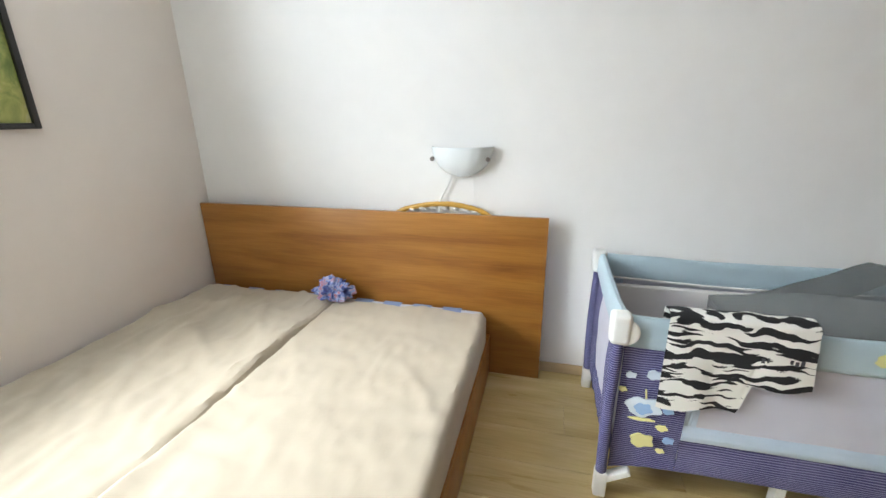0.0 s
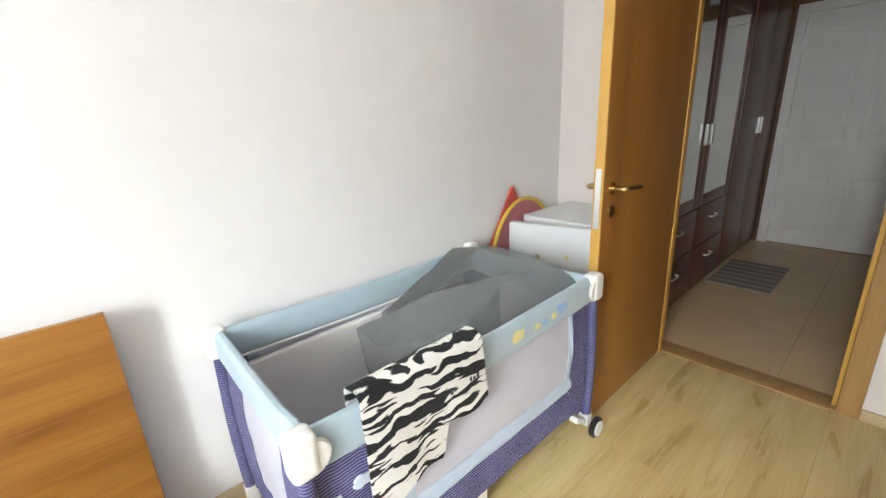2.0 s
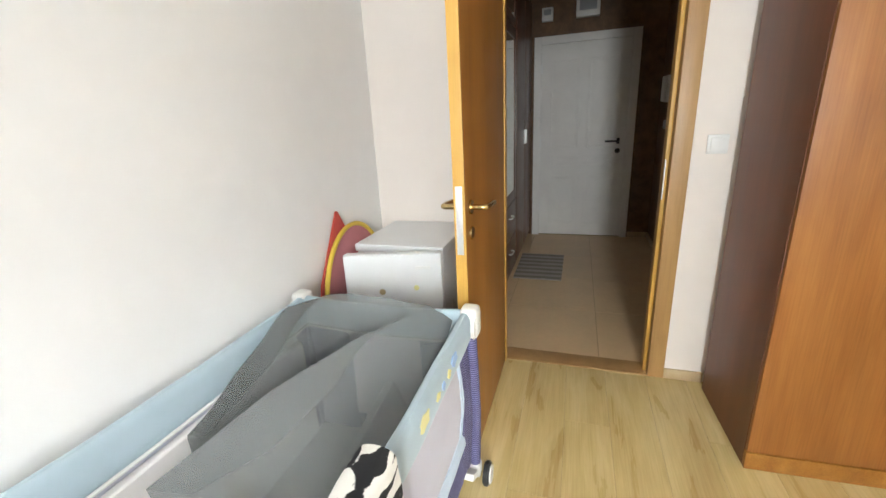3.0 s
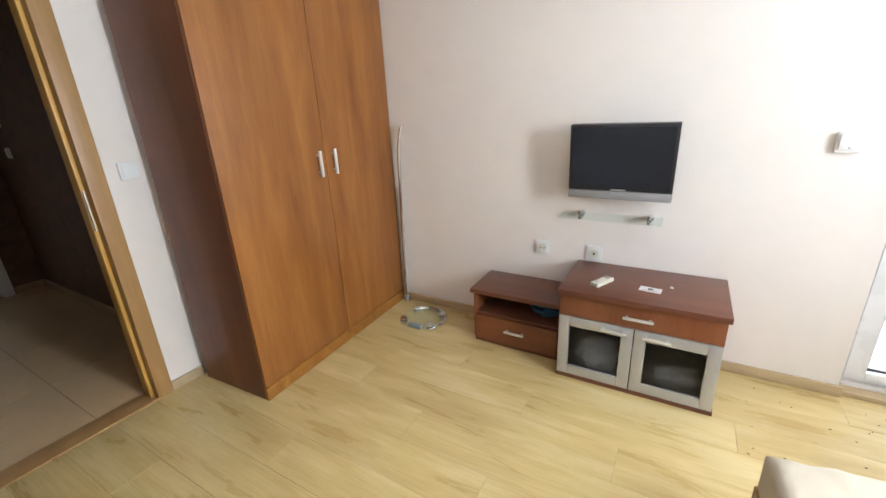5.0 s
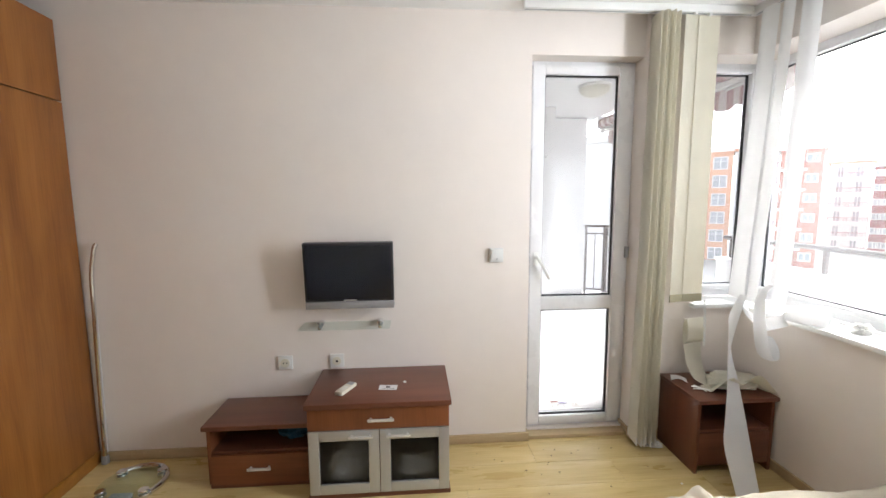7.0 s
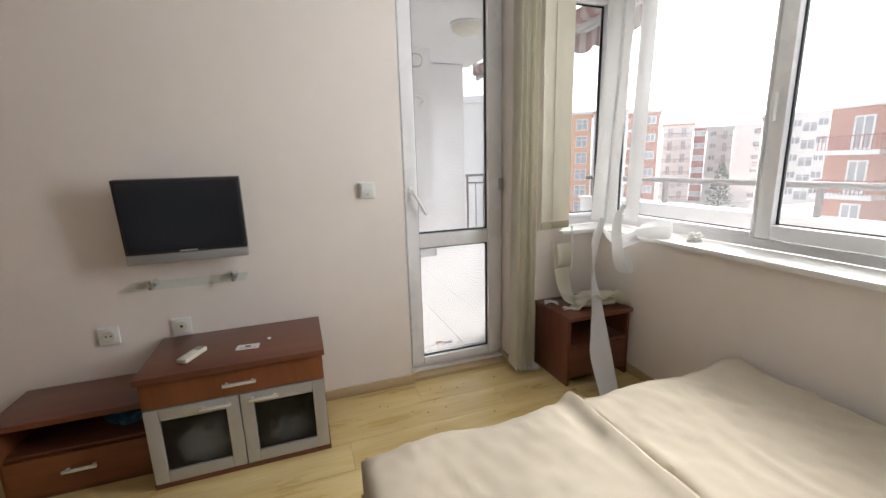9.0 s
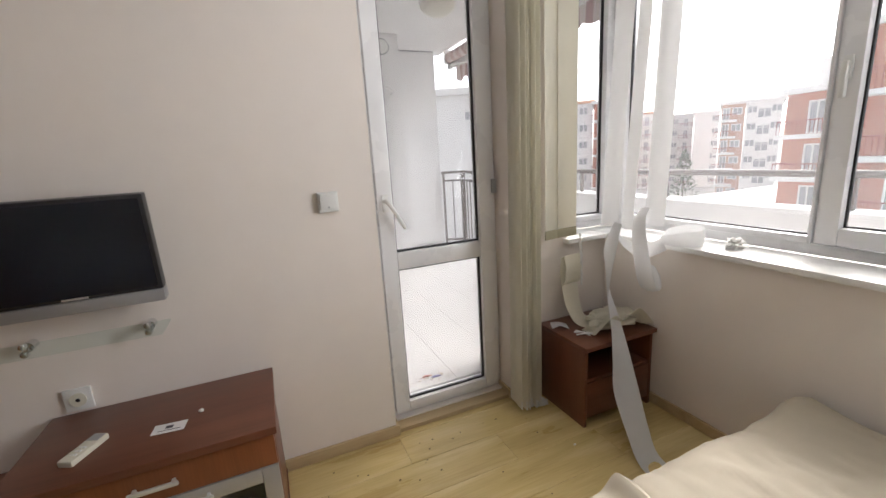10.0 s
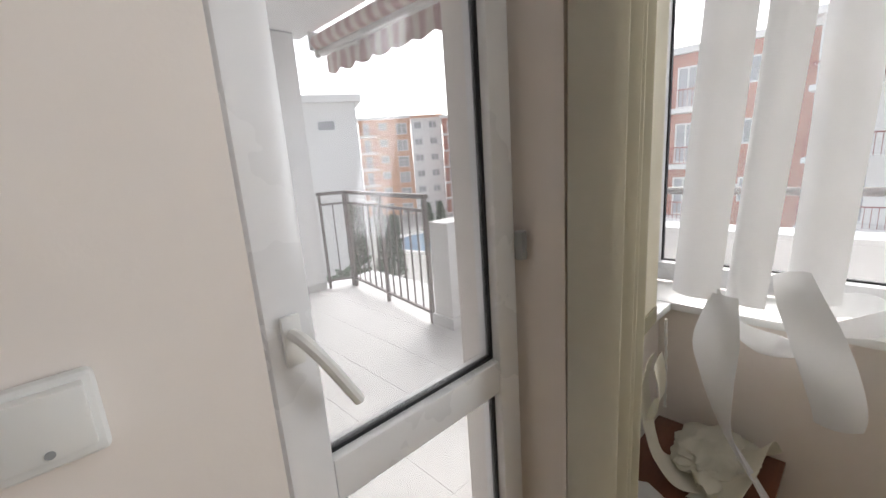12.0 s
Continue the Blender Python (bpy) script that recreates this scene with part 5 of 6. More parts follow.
d = part("drawer", box(NX0 + 0.028, NX1 - 0.028, NY1 - 0.036, NY1 - 0.018, 0.045, 0.230, bev=0.002), MAHOG, ns)

# ---- vertical blinds
track = thing("vertical_blind", (-1.2, -0.40, 2.5), "torn cream vertical blind on a white ceiling track", "blind")
part("rail", box(-1.50, -0.23, -0.49, -0.45, 2.488, 2.529, bev=0.004), WHITE_PL, track)
part("rail", box(-1.545, -1.505, -0.49, 1.25, 2.488, 2.529, bev=0.004), WHITE_PL, track)
part("slot", boxes([(-1.50, -0.235, -0.474, -0.466, 2.4865, 2.4878), (-1.529, -1.521, -0.46, 1.24, 2.4865, 2.4878)]), GREY_PL, track)


def slat(x, y, z0, z1, ang, mat, label, wide=0.127, skew=(0, 0), weight=None, bow=0.006):
    """One hanging strip of blind cloth with its hanger and bottom weight; ang: 0 lies along x."""
    c, s = math.cos(radians(ang)), math.sin(radians(ang))
    t = part("slat", ribbon([(x, y, z1), (x + skew[0] * 0.4, y + skew[1] * 0.4, z1 - (z1 - z0) * 0.45), (x + skew[0], y + skew[1], z0)], [(c * wide / 2, s * wide / 2, 0)] * 3, 0.0016, 10, bow=bow), mat, track, label)
    part("hanger", boxes([(x - 0.008, x + 0.008, y - 0.008, y + 0.008, z1, 2.488)], 0.001), WHITE_PL, t)
    if weight:
        w = box(-wide / 2, wide / 2, -0.003, 0.003, 0, 0.045, bev=0.001)
        bmesh.ops.transform(w, matrix=pose(x + skew[0], y + skew[1], z0 - 0.012, 0, 0, ang), verts=w.verts)
        part("weight", w, weight, t, "khaki bottom weight")
    return t


for k in range(9):
    slat(-0.965 - 0.0115 * k, -0.470 + 0.022 * math.sin(k * 2.4), 0.05, 2.475, 84 + 7 * math.sin(k * 1.9), SLAT, "cream blind slat pushed into a stack beside the door", skew=(0.025 - 0.002 * k, 0.0), weight=WHITE_PL, bow=0.010)
slat(-1.170, -0.455, 0.905, 2.475, 10, SLAT, "cream blind slat hanging to sill height", weight=KHAKI)
slat(-1.255, -0.462, 0.905, 2.475, 5, SLAT, "cream blind slat hanging to sill height", weight=KHAKI)
slat(-1.515, -0.355, 0.93, 2.475, 80, SLAT_W, "white blind slat hanging askew before the window", skew=(0.02, -0.065), wide=0.13, bow=0.032)
slat(-1.500, -0.222, 0.93, 2.475, 64, SLAT_W, "white blind slat hanging askew before the window", skew=(0.01, -0.075), wide=0.11, bow=0.028)
slat(-1.515, -0.125, 0.96, 2.475, 86, SLAT_W, "white blind slat hanging straight before the window", skew=(0.01, -0.035), wide=0.108, bow=0.030)


def strip(label, pts, sides, mat=SLAT_W, bow=0.0):
    return solid("cloth_strip", ribbon(pts, sides, 0.0016, 10, bow=bow), mat, label, "blind cloth", "torn strips of the blind")


strip("long torn white strip hanging down to the floor", [(-1.47, -0.34, 0.95), (-1.43, -0.345, 0.83), (-1.41, -0.335, 0.72), (-1.385, -0.30, 0.60), (-1.33, -0.20, 0.49), (-1.285, -0.12, 0.37), (-1.26, -0.06, 0.24), (-1.245, 0.02, 0.10), (-1.225, 0.10, 0.012), (-1.20, 0.22, 0.007)],
      [(0.01, 0.035, 0.0), (0.02, 0.06, 0.01), (0.03, 0.05, -0.01), (0.035, 0.03, -0.01), (0.055, 0.03, -0.01), (0.06, 0.01, -0.01), (0.063, -0.01, 0), (0.063, 0.0, 0), (0.063, 0.01, 0), (0.06, 0.02, 0)], bow=0.008)
strip("white strip curled forward below the slats", [(-1.49, -0.205, 1.03), (-1.43, -0.180, 0.985), (-1.39, -0.140, 0.91), (-1.37, -0.103, 0.82), (-1.37, -0.082, 0.745), (-1.395, -0.080, 0.695), (-1.43, -0.085, 0.700), (-1.437, -0.095, 0.745), (-1.42, -0.105, 0.79)],
      [(0.01, 0.038, 0.012), (0.012, 0.044, 0.018), (0.012, 0.048, 0.022), (0.010, 0.048, 0.022), (0.006, 0.046, 0.015), (0.0, 0.042, 0.004), (0.0, 0.038, 0.0), (0.0, 0.034, 0.0), (0.0, 0.03, 0.0)], bow=0.010)
strip("white strip rolled into a loop on the sill", [(-1.50, -0.13, 0.895), (-1.56, -0.06, 0.897), (-1.63, -0.02, 0.900), (-1.68, -0.05, 0.910), (-1.66, -0.11, 0.912), (-1.58, -0.14, 0.905), (-1.52, -0.13, 0.898)],
      [(0.0, 0.015, 0.02), (0.0, 0.0, 0.032), (0.0, 0.0, 0.036), (0.0, 0.0, 0.036), (0.0, 0.0, 0.034), (0.0, 0.0, 0.032), (0.0, 0.01, 0.02)], bow=0.004)
strip("white strip crumpled under the slats", [(-1.50, -0.36, 0.92), (-1.47, -0.30, 0.86), (-1.50, -0.23, 0.82), (-1.46, -0.16, 0.84), (-1.50, -0.10, 0.88)],
      [(0.02, 0.0, 0.045), (0.03, 0.01, 0.035), (0.02, 0.02, 0.04), (0.03, 0.0, 0.03), (0.02, 0.0, 0.03)], bow=0.012)
strip("cream strip hanging from the slat onto the nightstand", [(-1.27, -0.46, 0.79), (-1.275, -0.475, 0.70), (-1.28, -0.46, 0.60), (-1.285, -0.44, 0.52), (-1.30, -0.40, 0.455), (-1.36, -0.34, 0.437), (-1.42, -0.30, 0.455)],
      [(0.06, 0.01, 0), (0.06, 0.01, 0), (0.06, 0.012, 0), (0.06, 0.02, 0), (0.06, 0.04, 0), (0.04, 0.06, 0.0), (0.02, 0.065, 0.01)], SLAT, 0.006)
strip("folded flap of cream blind cloth", [(-1.27, -0.44, 0.80), (-1.27, -0.425, 0.74), (-1.272, -0.43, 0.67), (-1.272, -0.455, 0.64)], [(0.058, 0.01, 0)] * 4, SLAT, 0.004)
strip("white strip heaped on the nightstand", [(-1.25, -0.30, 0.430), (-1.33, -0.26, 0.50), (-1.41, -0.27, 0.475), (-1.48, -0.25, 0.51), (-1.55, -0.24, 0.455), (-1.60, -0.26, 0.432)],
      [(0.0, 0.055, 0.01), (0.0, 0.05, 0.03), (0.01, 0.055, 0.02), (0.0, 0.05, 0.035), (0.0, 0.055, 0.02), (0.0, 0.05, 0.0)], SLAT, 0.015)
solid("heaped_cloth", lump((-1.44, -0.33, NT + 0.001), (0.15, 0.10, 0.035), 9.3, 5, 0.4), SLAT, "cream blind cloth heaped on the nightstand", "blind cloth")
strip("small white strip lying on the nightstand", [(-1.155, -0.46, 0.431), (-1.19, -0.44, 0.440), (-1.22, -0.41, 0.431)], [(0.02, 0.035, 0), (0.02, 0.035, 0.006), (0.015, 0.03, 0)])
for a, b in (((-1.20, -0.34), (-1.26, -0.29)), ((-1.19, -0.31), (-1.27, -0.28)), ((-1.22, -0.35), (-1.24, -0.27))):
    solid("blind_clip", tube([(*a, 0.430), ((a[0] + b[0]) / 2, (a[1] + b[1]) / 2, 0.433), (*b, 0.430)], 0.004, 6), WHITE_PL, "white plastic blind clip on the nightstand", "clip", "loose clips")
solid("bead_chain", tube([(-1.318, -0.440, 0.905), (-1.322, -0.436, 0.78), (-1.326, -0.434, 0.66), (-1.332, -0.436, 0.63), (-1.337, -0.440, 0.67), (-1.335, -0.442, 0.80), (-1.33, -0.444, 0.90)], 0.003, 6, 10, wave=0.5), WHITE_PL, "white bead chain hanging from the blind slat", "bead chain")
solid("chain_heap", lump((-1.06, -0.46, 0.0), (0.05, 0.03, 0.015), 1.3, 4, 0.9), WHITE_PL, "tangle of white bead chain on the floor", "bead chain")
solid("paper_clump", lump((-1.70, 0.085, 0.8625), (0.035, 0.028, 0.022), 6.6, 4, 0.8), PLASTER, "crumpled white paper on the sill", "paper")
random.seed(4)
crumbs = bmesh.new()
for x, y in [(-0.391, -0.469), (-0.596, -0.448), (-0.236, -0.292), (0.053, -0.342)] + [(random.uniform(-1.0, 0.15), random.uniform(-0.52, 0.1)) for _ in range(22)]:
    add(crumbs, lump((x, y, 0.0002), (random.uniform(0.002, 0.007), 0.003, 0.002), x, 1))
solid("floor_crumbs", crumbs, CRUMB, "dark crumbs scattered on the laminate", "crumbs", kind="stuff")
solid("plaster_crumb", lump((-1.02, -0.12, 0.0), (0.006, 0.005, 0.004), 3.3, 2), PLASTER, "small white crumb on the floor", "crumb")

# ---- balcony and terrace
BF, BC = 0.09, 2.66
balc = thing("balcony_floor", (-1.2, -2.6, 0), "pale tiled balcony floor", "floor", kind="structure")
part("slab", boxes([(-2.90, 1.6, -4.32, -0.90, -0.15, BF - 0.012), (-2.90, -1.93, -0.90, 3.2, -0.15, BF - 0.012)]), RENDER_WHITE, balc, smooth=None)
solid("wall_balcony_end", boxes([(-2.14, 1.6, -4.30, -4.10, -0.25, BC)]), RENDER_WHITE, "white rendered balcony end wall", "wall", kind="structure", smooth=None)
solid("wall_balcony_side", boxes([(1.4, 1.6, -4.10, -0.91, -0.25, BC), (-1.45, -0.75, -4.099, -3.46, BF - 0.011, BC)]), RENDER_WHITE, "white rendered balcony side wall with a pier", "wall", kind="structure", smooth=None)
solid("ceiling_balcony", boxes([(-2.30, 1.6, -4.30, -0.91, BC + 0.001, BC + 0.2)]), RENDER_WHITE, "white balcony ceiling", "ceiling", kind="structure", smooth=None)
solid("wall_outer", boxes([(-2.9, -1.94, 3.2, 3.4, -0.25, 2.8), (2.81, 5.8, -0.86, 0.41, -0.25, 2.8), (5.61, 5.8, 0.41, 2.7, -0.25, 2.8), (-1.93, 5.8, 2.63, 2.8, -0.25, 2.8)]), RENDER_WHITE, "white rendered outer wall of the house", "wall", kind="structure", smooth=None)
# Out of view; added above the ceilings to keep sunlight out of the rooms.
solid("sun_block_slab", boxes([(-1.95, 5.8, -0.90, 2.8, ZC + 0.21, ZC + 0.45)]), RENDER_WHITE, "unseen flat slab added over the flat to block the sun", "roof", kind="structure", smooth=None)
solid("parapet", boxes([(-2.90, -2.75, -2.20, 3.2, BF - 0.012, 0.87), (-2.93, -2.72, -2.20, 3.2, 0.871, 0.90)], 0.004), RENDER_WHITE, "low white terrace parapet", "parapet", kind="structure", smooth=None)
solid("balcony_pillar", boxes([(-2.52, -2.20, -2.41, -2.21, BF - 0.012, 0.92), (-2.54, -2.18, -2.43, -2.19, BF - 0.012, BF + 0.09)], 0.004), RENDER_WHITE, "short white balcony pillar", "pillar", kind="structure", smooth=None)
# Grey strip stands in for the dark shadow gap between wall and ceiling.
part("joint", boxes([(-2.135, -1.451, -4.099, -4.092, BC - 0.012, BC - 0.002)]), GREY_PL, balc, "grey strip drawn as the shadow gap under the ceiling", smooth=None)
part("plinth_tile", boxes([(-2.14, -1.451, -4.099, -4.088, BF + 0.001, BF + 0.08), (-1.45, -0.75, -3.459, -3.448, BF + 0.001, BF + 0.08)]), BALC_TILE, balc, smooth=None)
lampb = thing("ceiling_lamp", (-1.52, -2.49, BC - 0.1), "white round balcony ceiling lamp, switched off", "ceiling lamp")
part("base", disc((-1.52, -2.49, BC), (0, 0, -1), 0.17, 0.02, 32, 0.004), WHITE_PL, lampb)
part("shade", sheet(lambda u, v: (-1.52 + 0.155 * math.sin(v * math.pi / 2) * math.cos(2 * math.pi * u), -2.49 + 0.155 * math.sin(v * math.pi / 2) * math.sin(2 * math.pi * u), BC - 0.022 - 0.095 * math.cos(v * math.pi / 2)), 36, 10, 0.004), CREAM_PL, lampb, "cream glass bowl")
vent = thing("wall_vent", (-1.26, -3.455, 2.52), "round white vent cover on the balcony pier", "vent")
part("ring", disc((-1.26, -3.46, 2.52), (0, 1, 0), 0.085, 0.014, 28, 0.003), GREY_PL, vent)
part("cover", disc((-1.26, -3.445, 2.52), (0, 1, 0), 0.070, 0.010, 28, 0.003), WHITE_PL, vent)
tap = thing("wall_bracket", (-1.27, -3.455, 2.06), "white washing line bracket on the pier", "bracket")
part("arm", tube([(-1.32, -3.448, 2.03), (-1.32, -3.38, 2.05), (-1.24, -3.34, 2.09), (-1.18, -3.36, 2.07)], 0.012, 8), WHITE_PL, tap)
part("plate", box(-1.35, -1.29, -3.459, -3.445, 1.99, 2.07, bev=0.004), WHITE_PL, tap)


def railing(name, a, b, z0, z1, step, label):
    """A metal railing from a to b with upright bars."""
    a, b = Vector((*a, 0)), Vector((*b, 0))
    n = max(2, round((b - a).length / step))
    t = thing(name, (*((a + b) / 2).xy, z0), label, "railing", "balcony railings")
    d = (b - a).normalized()
    ang = math.degrees(math.atan2(d.y, d.x))

    def along(s0, s1, w, u, v):
        bm = box(s0, s1, -w, w, u, v, bev=0.003, seg=1)
        bmesh.ops.transform(bm, matrix=pose(a.x, a.y, 0, 0, 0, ang), verts=bm.verts)
        return bm

    L = (b - a).length
    part("top_rail", along(-0.03, L + 0.03, 0.022, z1 - 0.035, z1), RAIL_METAL, t)
    part("lower_rail", along(0.0, L, 0.012, z1 - 0.14, z1 - 0.115), RAIL_METAL, t)
    part("bottom_rail", along(0.0, L, 0.012, z0 + 0.08, z0 + 0.105), RAIL_METAL, t)
    for k in range(n + 1):
        s = L * k / n
        post = k % 6 == 0 or k == n
        w = 0.016 if post else 0.007
        part("post" if post else "bar", along(s - w, s + w, w, z0 if post else z0 + 0.105, z1 - 0.036 if post else z1 - 0.14), RAIL_METAL, t)
    return t


railing("railing", (-2.195, -2.44), (-2.395, -3.90), BF - 0.002, 1.13, 0.125, "dark bronze metal balcony railing with thin bars")
railing("railing", (-2.385, -3.945), (-2.165, -4.06), BF - 0.002, 1.13, 0.125, "short dark bronze railing by the end wall")
hr = thing("parapet_rail", (-2.82, 0.4, 0.9), "brown metal handrail on the terrace parapet", "railing", "balcony railings")
part("handrail", tube([(-2.83, -2.20, 1.10), (-2.83, 0.4, 1.10), (-2.83, 3.2, 1.10)], 0.022, 12, 2), RAIL_METAL, hr)
for y in (-2.1, -1.15, 0.0, 1.15, 2.3):
    part("post", box(-2.845, -2.815, y - 0.015, y + 0.015, 0.90, 1.08, bev=0.003), RAIL_METAL, hr)

AX, AZ, AY0, AY1 = -2.31, 2.56, -3.97, -1.0
aw = thing("awning", (AX, -2.5, AZ), "rolled striped awning in haze-paled red and cream", "awning")
part("cassette", tube([(AX, AY0, AZ), (AX, -3.0, AZ), (AX, -2.0, AZ), (AX, AY1, AZ)], 0.065, 16, 2), AWNING, aw)
part("front_bar", box(AX - 0.085, AX - 0.020, AY0 - 0.02, AY1, AZ - 0.112, AZ - 0.058, bev=0.010, seg=3), WHITE_PL, aw, "white metal front bar")
part("valance", sheet(lambda u, v: (AX - 0.066 - 0.012 * math.sin(60 * u) * v, AY0 + 0.05 + (AY1 - AY0 - 0.05) * u, AZ - 0.116 - v * (0.155 + 0.035 * abs(math.sin(u * (AY1 - AY0) / 0.26 * math.pi)))), 160, 5, 0.003), AWNING, aw)
for y in (AY0 - 0.03, AY1 + 0.02):
    part("bracket", box(AX - 0.09, AX + 0.06, y - 0.018, y + 0.018, AZ - 0.07, BC, bev=0.006), WHITE_PL, aw)
for y0, k in ((AY0 + 0.02, 1), (AY1 - 0.1, -1)):
    part("arm", tube([(AX + 0.01, y0, AZ - 0.10), (AX - 0.02, y0 + 0.30 * k, AZ - 0.125), (AX - 0.05, y0 + 0.62 * k, AZ - 0.13)], 0.017, 8, 3), WHITE_PL, aw)
    part("elbow", disc((AX + 0.01, y0, AZ - 0.14), (0, 0, 1), 0.032, 0.06, 16, 0.006), WHITE_PL, aw)

litter = bmesh.new()
rnd = random.Random(12)
for k in range(34):
    x, y = rnd.gauss(-0.66, 0.09), min(-0.80, rnd.gauss(-0.86, 0.05))
    add(litter, lump((x, y, BF + 0.0002), (rnd.uniform(0.004, 0.012), rnd.uniform(0.003, 0.009), 0.003), k, 1, 0.8))
for x, y, c, lab in ((-0.64, -0.845, (0.16, 0.14, 0.40), "blue"), (-0.59, -0.87, (0.50, 0.14, 0.10), "red")):
    solid("paper_scrap", lump((x, y, BF + 0.0002), (0.028, 0.009, 0.006), x * 7, 2, 0.6), plain(lab + " scrap", c, 0.8), "small crumpled " + lab + " paper scrap on the balcony tiles", "paper scrap", "scraps by the balcony door")
solid("leaf_litter", litter, plain("dry leaf", (0.42, 0.34, 0.26), 0.9, vary=0.4, grain=90), "dry leaves blown against the balcony door", "leaf litter", kind="stuff")

# ---- outdoors
GZ = -6.0
ground = solid("ground", boxes([(-1500, 1500, -1500, 1500, GZ - 1, GZ)]), GROUND, "pale paved ground between the blocks", "ground", kind="structure", smooth=None)
pool = thing("pool", (-25.9, -26.7, GZ), "blue outdoor swimming pool", "pool", kind="structure")
part("water", disc((-25.9, -26.7, GZ + 0.02), (0, 0, 1), 5.2, 0.06, 48), POOL, pool)
part("kerb", tube([(-25.9 + 5.4 * math.cos(a), -26.7 + 5.4 * math.sin(a), GZ + 0.08) for a in (2 * math.pi * k / 36 for k in range(37))], 0.2, 6, 0, closed=True), OFFWHITE, pool)


def block(name, origin, rz, size, floors, label, wall, cols, trim=OFFWHITE, balc_cols=(), acs=True, group="blocks of flats"):
    """A block of flats: its front lies along local x at y = 0 and looks towards -y."""
    L, D, H = size
    t = thing(name, (*origin, GZ), label, "apartment block", group, rz=rz)
    part("wall", boxes([(0, L, 0, D, 0, H)]), wall, t, local=True, smooth=None)
    part("roof", boxes([(-0.3, L + 0.3, -0.3, D + 0.3, H, H + 0.35)]), trim, t, local=True, smooth=None)
    fh = H / floors
    n = len(cols)
    for f in range(floors):
        z = f * fh
        for c, (u, kind) in enumerate(cols):
            x = u * L
            w, h0, h1 = {"w": (0.75, 1.0, 2.3), "b": (0.55, 0.15, 2.35), "g": (1.0, 0.1, fh - 0.1)}[kind]
            w, h0, h1 = w * min(1.0, fh / 2.9), h0 * min(1.0, fh / 2.9), h1 * min(1.0, fh / 2.9)
            wn_ = part("window", frame_bm("y", -0.05, 0.10, x - w, x + w, z + h0, z + h1, (0.09,) * 4, 0), OFFWHITE, t, local=True, smooth=None)
            part("pane", boxes([(x - w + 0.09, x + w - 0.09, -0.015, 0.03, z + h0 + 0.09, z + h1 - 0.09)]), DARKGLASS, wn_, local=True, smooth=None)
            part("bars", boxes([(x - 0.04, x + 0.04, -0.06, -0.016, z + h0 + 0.09, z + h1 - 0.09)] + ([(x - w, x + w, -0.06, -0.016, z + fh * 0.45, z + fh * 0.48)] if kind == "g" else [])), OFFWHITE, wn_, local=True, smooth=None)
            if kind == "b":
                e = 1.7 * min(1.0, fh / 2.9)
                top = 1.0 * min(1.0, fh / 2.9)
                bl = part("balcony", boxes([(x - e, x + e, -1.3, -0.051, z - 0.15, z + 0.10)]), OFFWHITE, t, local=True, smooth=None)
                part("railing", boxes([(x - e + 0.05, x + e - 0.05, -1.27, -1.22, z + top, z + top + 0.06), (x - e + 0.05, x - e + 0.1, -1.21, -0.06, z + top, z + top + 0.06), (x + e - 0.1, x + e - 0.05, -1.21, -0.06, z + top, z + top + 0.06)] + [(x - e + 0.05 + (e - 0.05) / 7.5 * k, x - e + 0.075 + (e - 0.05) / 7.5 * k, -1.26, -1.23, z + 0.10, z + top) for k in range(16)]), MAROON, bl, local=True, smooth=None)
                if acs:
                    part("air_conditioner", boxes([(x + 1.9, x + 2.7, -0.40, -0.051, z + 1.35, z + 1.95)], 0.02), OFFWHITE, t, local=True, smooth=None)
    return t


def heading(az):
    return Vector((-math.sin(radians(az)), math.cos(radians(az))))


# the near terracotta block to the west
block("apartment_block", (-27.0, -9.6), 90, (7.1, 12, 12.1), 4, "terracotta apartment block with white balconies and air conditioners", BRICKRED, [(0.24, "b"), (0.72, "w")])
block("apartment_block", (-26.2, -2.45), 90, (16.0, 12, 12.4), 4, "white apartment block with balconies next to the terracotta one", OFFWHITE, [(0.10, "b"), (0.25, "w"), (0.42, "b"), (0.62, "w"), (0.82, "b")])
block("apartment_block", (-29.5, -14.2), 90, (4.55, 12, 9.7), 4, "lower terracotta wing with a white top floor", BRICKRED, [(0.35, "b")])
solid("roof_room", boxes([(-36, -30.5, -13.2, -9.7, GZ + 9.96, GZ + 11.6)], 0.02), OFFWHITE, "white roof room on the terracotta wing", "roof room", smooth=None)


def far_block(az0, az1, dist, top, label, wall, cols, floors=6, trim=OFFWHITE):
    """A block whose front spans two headings seen from the window, at a distance."""
    a, b = Vector((0.1, 1.0)) + heading(az0) * dist, Vector((0.1, 1.0)) + heading(az1) * dist
    d = b - a
    rz = math.degrees(math.atan2(d.y, d.x))
    return block("apartment_block", tuple(a), rz, (d.length, 12, top - GZ), floors, label, wall, cols, trim, acs=False)


far_block(120.7, 117.6, 62, 5.4, "white block of flats with a glazed stair column", OFFWHITE, [(0.18, "w"), (0.52, "g"), (0.84, "w")])
far_block(122.9, 120.75, 62, 5.4, "haze-paled red block of flats with white balconies", HAZED_RED, [(0.2, "b"), (0.66, "w")])
far_block(125.5, 123.1, 80, 5.6, "plain white block of flats", OFFWHITE, [(0.85, "w")])
far_block(128.1, 125.6, 84, 5.7, "white block of flats with narrow balconies", OFFWHITE, [(0.25, "w"), (0.7, "b")])
far_block(129.4, 128.2, 80, 5.7, "narrow maroon block of flats", MAROON, [(0.3, "w"), (0.75, "w")])
far_block(132.6, 129.5, 80, 6.3, "cream block of flats with balconies", OFFWHITE, [(0.25, "b"), (0.7, "b")], trim=ORANGE)
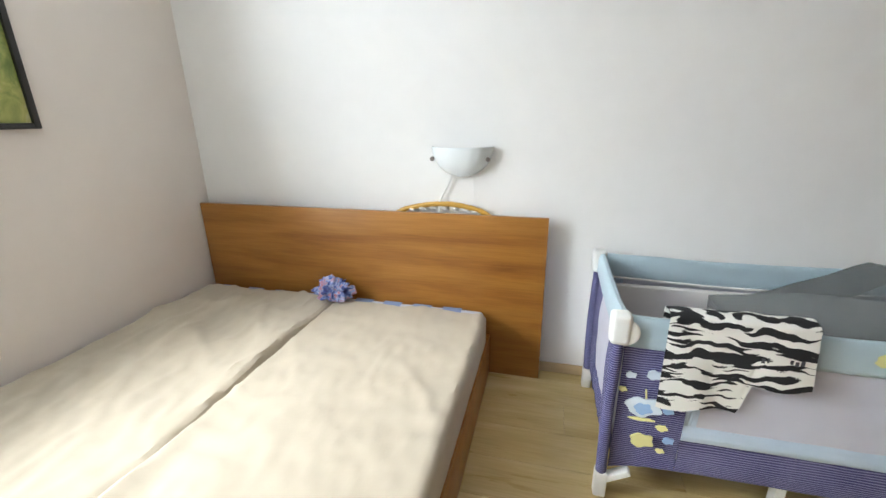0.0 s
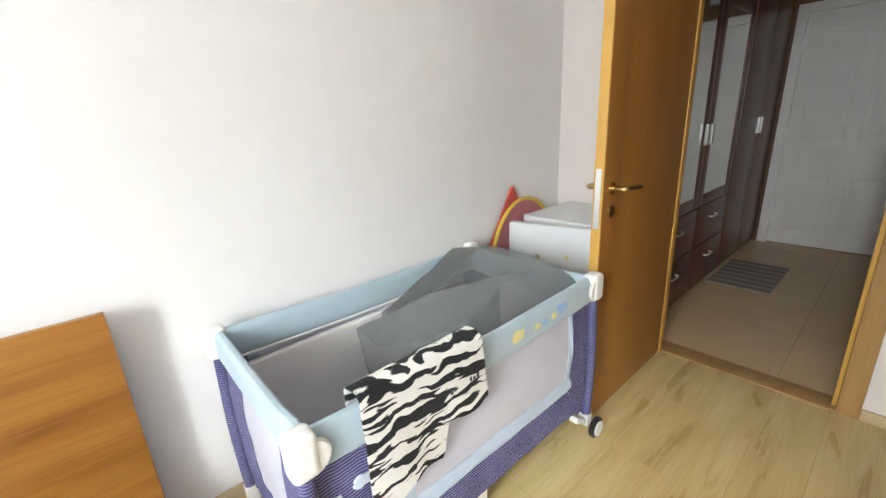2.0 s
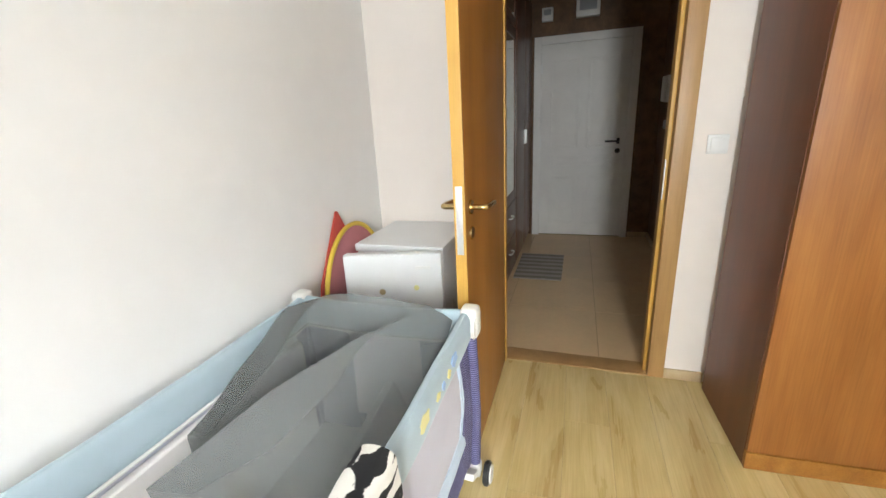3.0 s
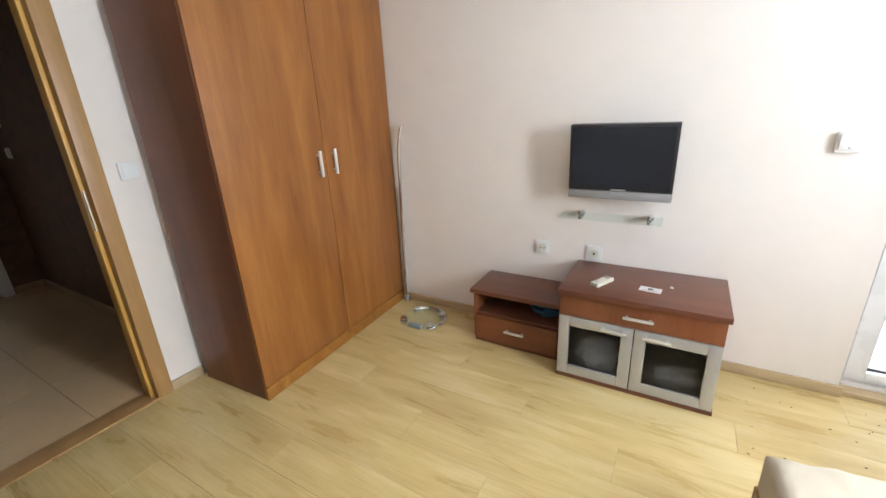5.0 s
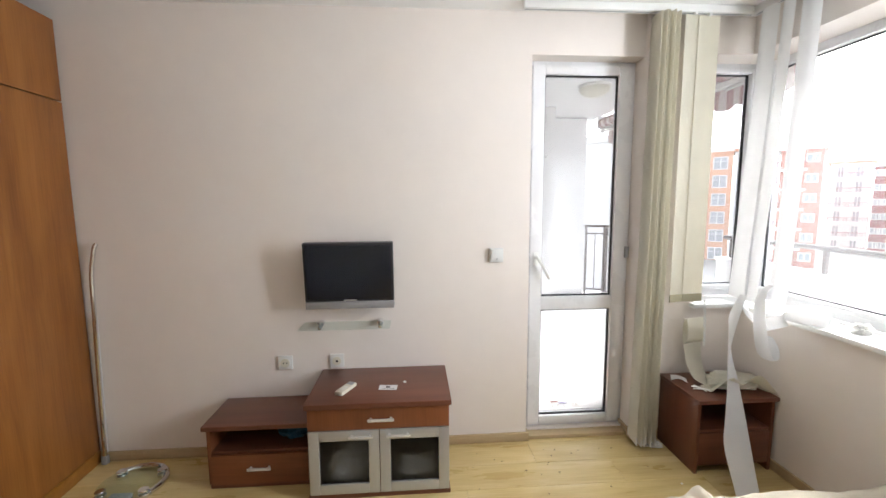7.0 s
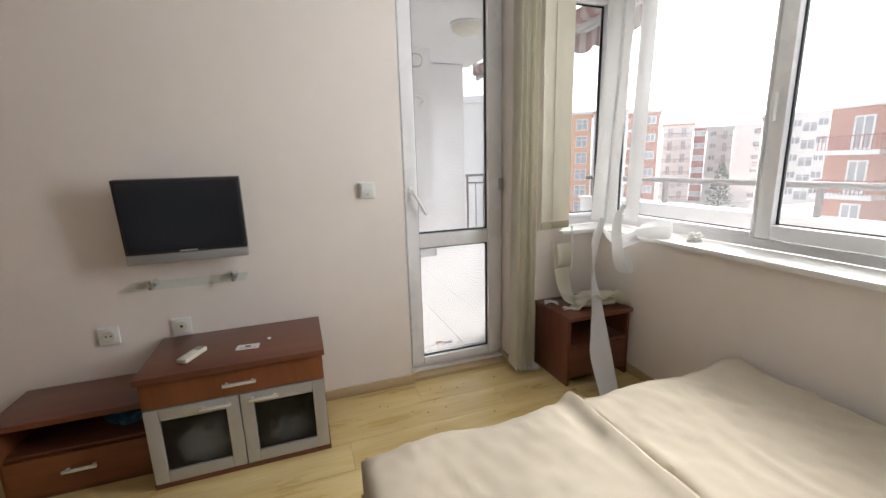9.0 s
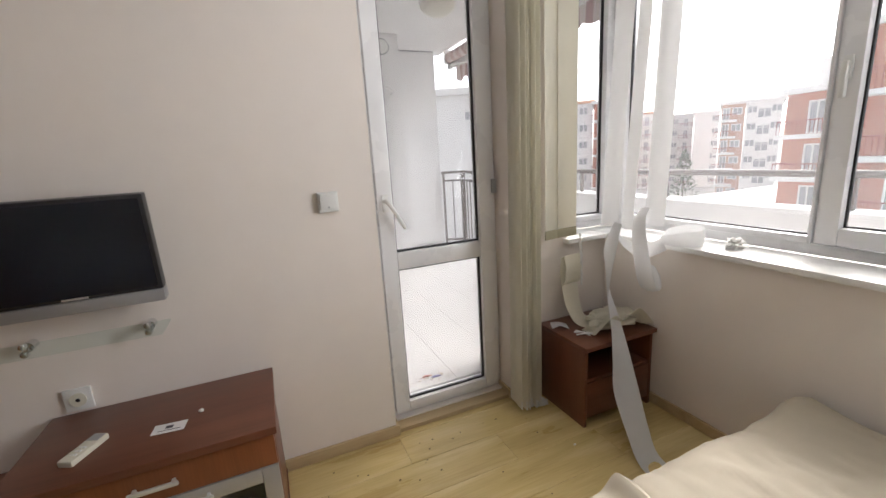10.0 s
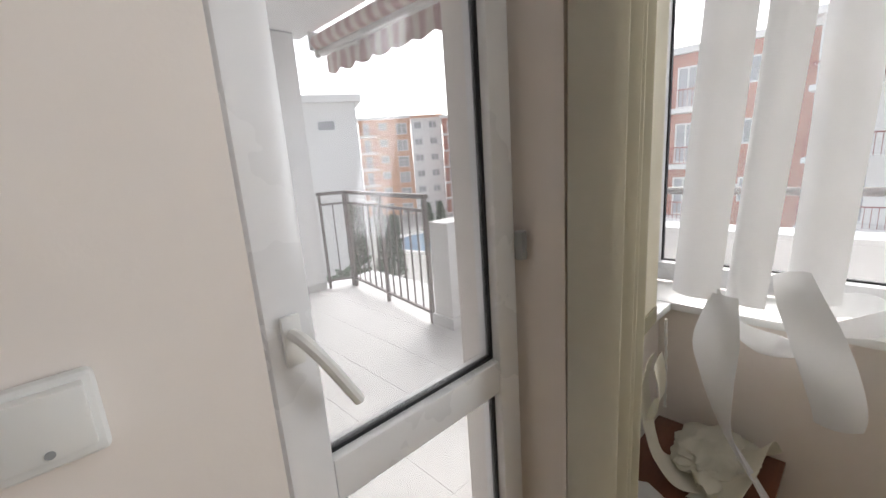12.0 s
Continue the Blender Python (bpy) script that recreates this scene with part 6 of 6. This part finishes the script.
far_block(136.5, 133.0, 58, 6.7, "terracotta block of flats with white balconies", BRICKRED, [(0.28, "b"), (0.75, "w")])
far_block(140.6, 136.6, 60, 7.1, "white block of flats with grey windows", OFFWHITE, [(0.22, "w"), (0.72, "w")], trim=ORANGE)
far_block(147.4, 140.7, 60, 7.2, "orange and white block of flats with a glazed stair column", ORANGE, [(0.14, "b"), (0.46, "w"), (0.82, "g")], trim=OFFWHITE)
house = far_block(161.0, 148.1, 24, 4.6, "plain white neighbouring house with one small window", OFFWHITE, [], 4)
sm = part("window", frame_bm("y", -0.05, 0.10, 3.35, 4.30, 9.2, 9.75, (0.06,) * 4, 0), OFFWHITE, house, local=True, smooth=None)
part("pane", boxes([(3.41, 4.24, -0.015, 0.03, 9.26, 9.69)]), DARKGLASS, sm, local=True, smooth=None)
solid("low_pavilion", boxes([(-42, -26, -20, -13.5, GZ, GZ + 2.8), (-43, -25, -21, -12.5, GZ + 2.8, GZ + 3.1)], 0.03), OFFWHITE, "long low white pavilion roof", "pavilion", smooth=None)


def conifer(x, y, hgt, r, seed):
    t = thing("conifer", (x, y, GZ), "dark green conifer with a pointed crown", "tree", "conifers in the garden")
    part("trunk", disc((x, y, GZ), (0, 0, 1), 0.10, hgt * 0.4, 8, 0, 0.05), BARK, t)
    rnd = random.Random(seed)
    bm = bmesh.new()
    for k in range(420):
        q = rnd.random() ** 0.8
        z = GZ + 0.3 + q * (hgt - 0.35)
        rad = r * (1 - q) ** 0.75 * (0.65 + 0.45 * rnd.random()) + 0.04
        a = rnd.uniform(0, 2 * math.pi)
        c = Vector((x + rad * math.cos(a), y + rad * math.sin(a), z))
        out = Vector((math.cos(a), math.sin(a), rnd.uniform(0.3, 1.4))).normalized()
        side = out.cross(Vector((0, 0, 1))).normalized()
        s = rnd.uniform(0.16, 0.34)
        up = side.cross(out)
        vs = [bm.verts.new(c + v) for v in (out * s, side * s * 0.45, -side * s * 0.45, up * s * 0.4, -out * s * 0.3)]
        for f in ((0, 1, 3), (0, 3, 2), (0, 2, 1), (4, 3, 1), (4, 2, 3), (4, 1, 2)):
            bm.faces.new([vs[j] for j in f])
    part("crown", bm, LEAVES, t, smooth=None)
    return t


for k, (az, dist, hgt, r) in enumerate(((150.0, 16, 5.9, 0.50), (152.6, 12.5, 4.5, 0.75), (154.0, 13, 4.2, 0.7), (146.2, 24, 4.6, 0.5), (144.6, 25, 4.4, 0.5), (139.5, 38, 3.6, 0.6), (137.8, 38, 3.6, 0.6), (126.2, 58, 6.4, 1.7), (130.6, 30, 2.8, 1.1), (129.4, 34, 2.4, 1.1))):
    p = Vector((0.1, 1.0)) + heading(az) * dist
    conifer(p.x, p.y, hgt, r, k)

# ---- floor pieces


def pieces(parent, x0, x1, y0, y1, lx, ly, gap, z, thick, material, name, stagger):
    """Planks or tiles cut to a rectangle; alike pieces share a mesh."""
    cache, base, r = {}, place_of(parent).translation, 0
    y = y0
    while y < y1 - 1e-3:
        w = min(ly, y1 - y)
        x = x0 - (stagger * r) % lx if stagger else x0
        while x < x1 - 1e-3:
            a, b = max(x, x0), min(x + lx, x1)
            if b - a > 0.02:
                key = (round(b - a, 3), round(w, 3))
                if key not in cache:
                    cache[key] = mesh_of(name, box(-(b - a) / 2 + gap, (b - a) / 2 - gap, -w / 2 + gap, w / 2 - gap, -thick, 0, bev=0.0012, seg=1), material)
                ob = new(name, cache[key])
                ob.parent = parent
                ob.location = Vector(((a + b) / 2, y + w / 2, z)) - base
            x += lx
        y += ly
        r += 1


pieces(floor, XW, 2.70, -0.55, YN, 1.285, 0.192, 0.0004, 0.0, 0.0028, PLANK, "plank", 0.43)
pieces(floor, -0.975, XE, -0.655, -0.5502, 1.285, 0.192, 0.0006, 0.0, 0.0028, PLANK, "plank", 0)
pieces(hall, 2.80, 5.40, 0.60, YN, 0.60, 0.60, 0.0012, 0.0, 0.0035, HALL_TILE, "tile", 0)
pieces(balc, -2.74, 1.4, -4.099, -0.77, 0.333, 0.333, 0.0005, BF, 0.012, BALC_TILE, "tile", 0)
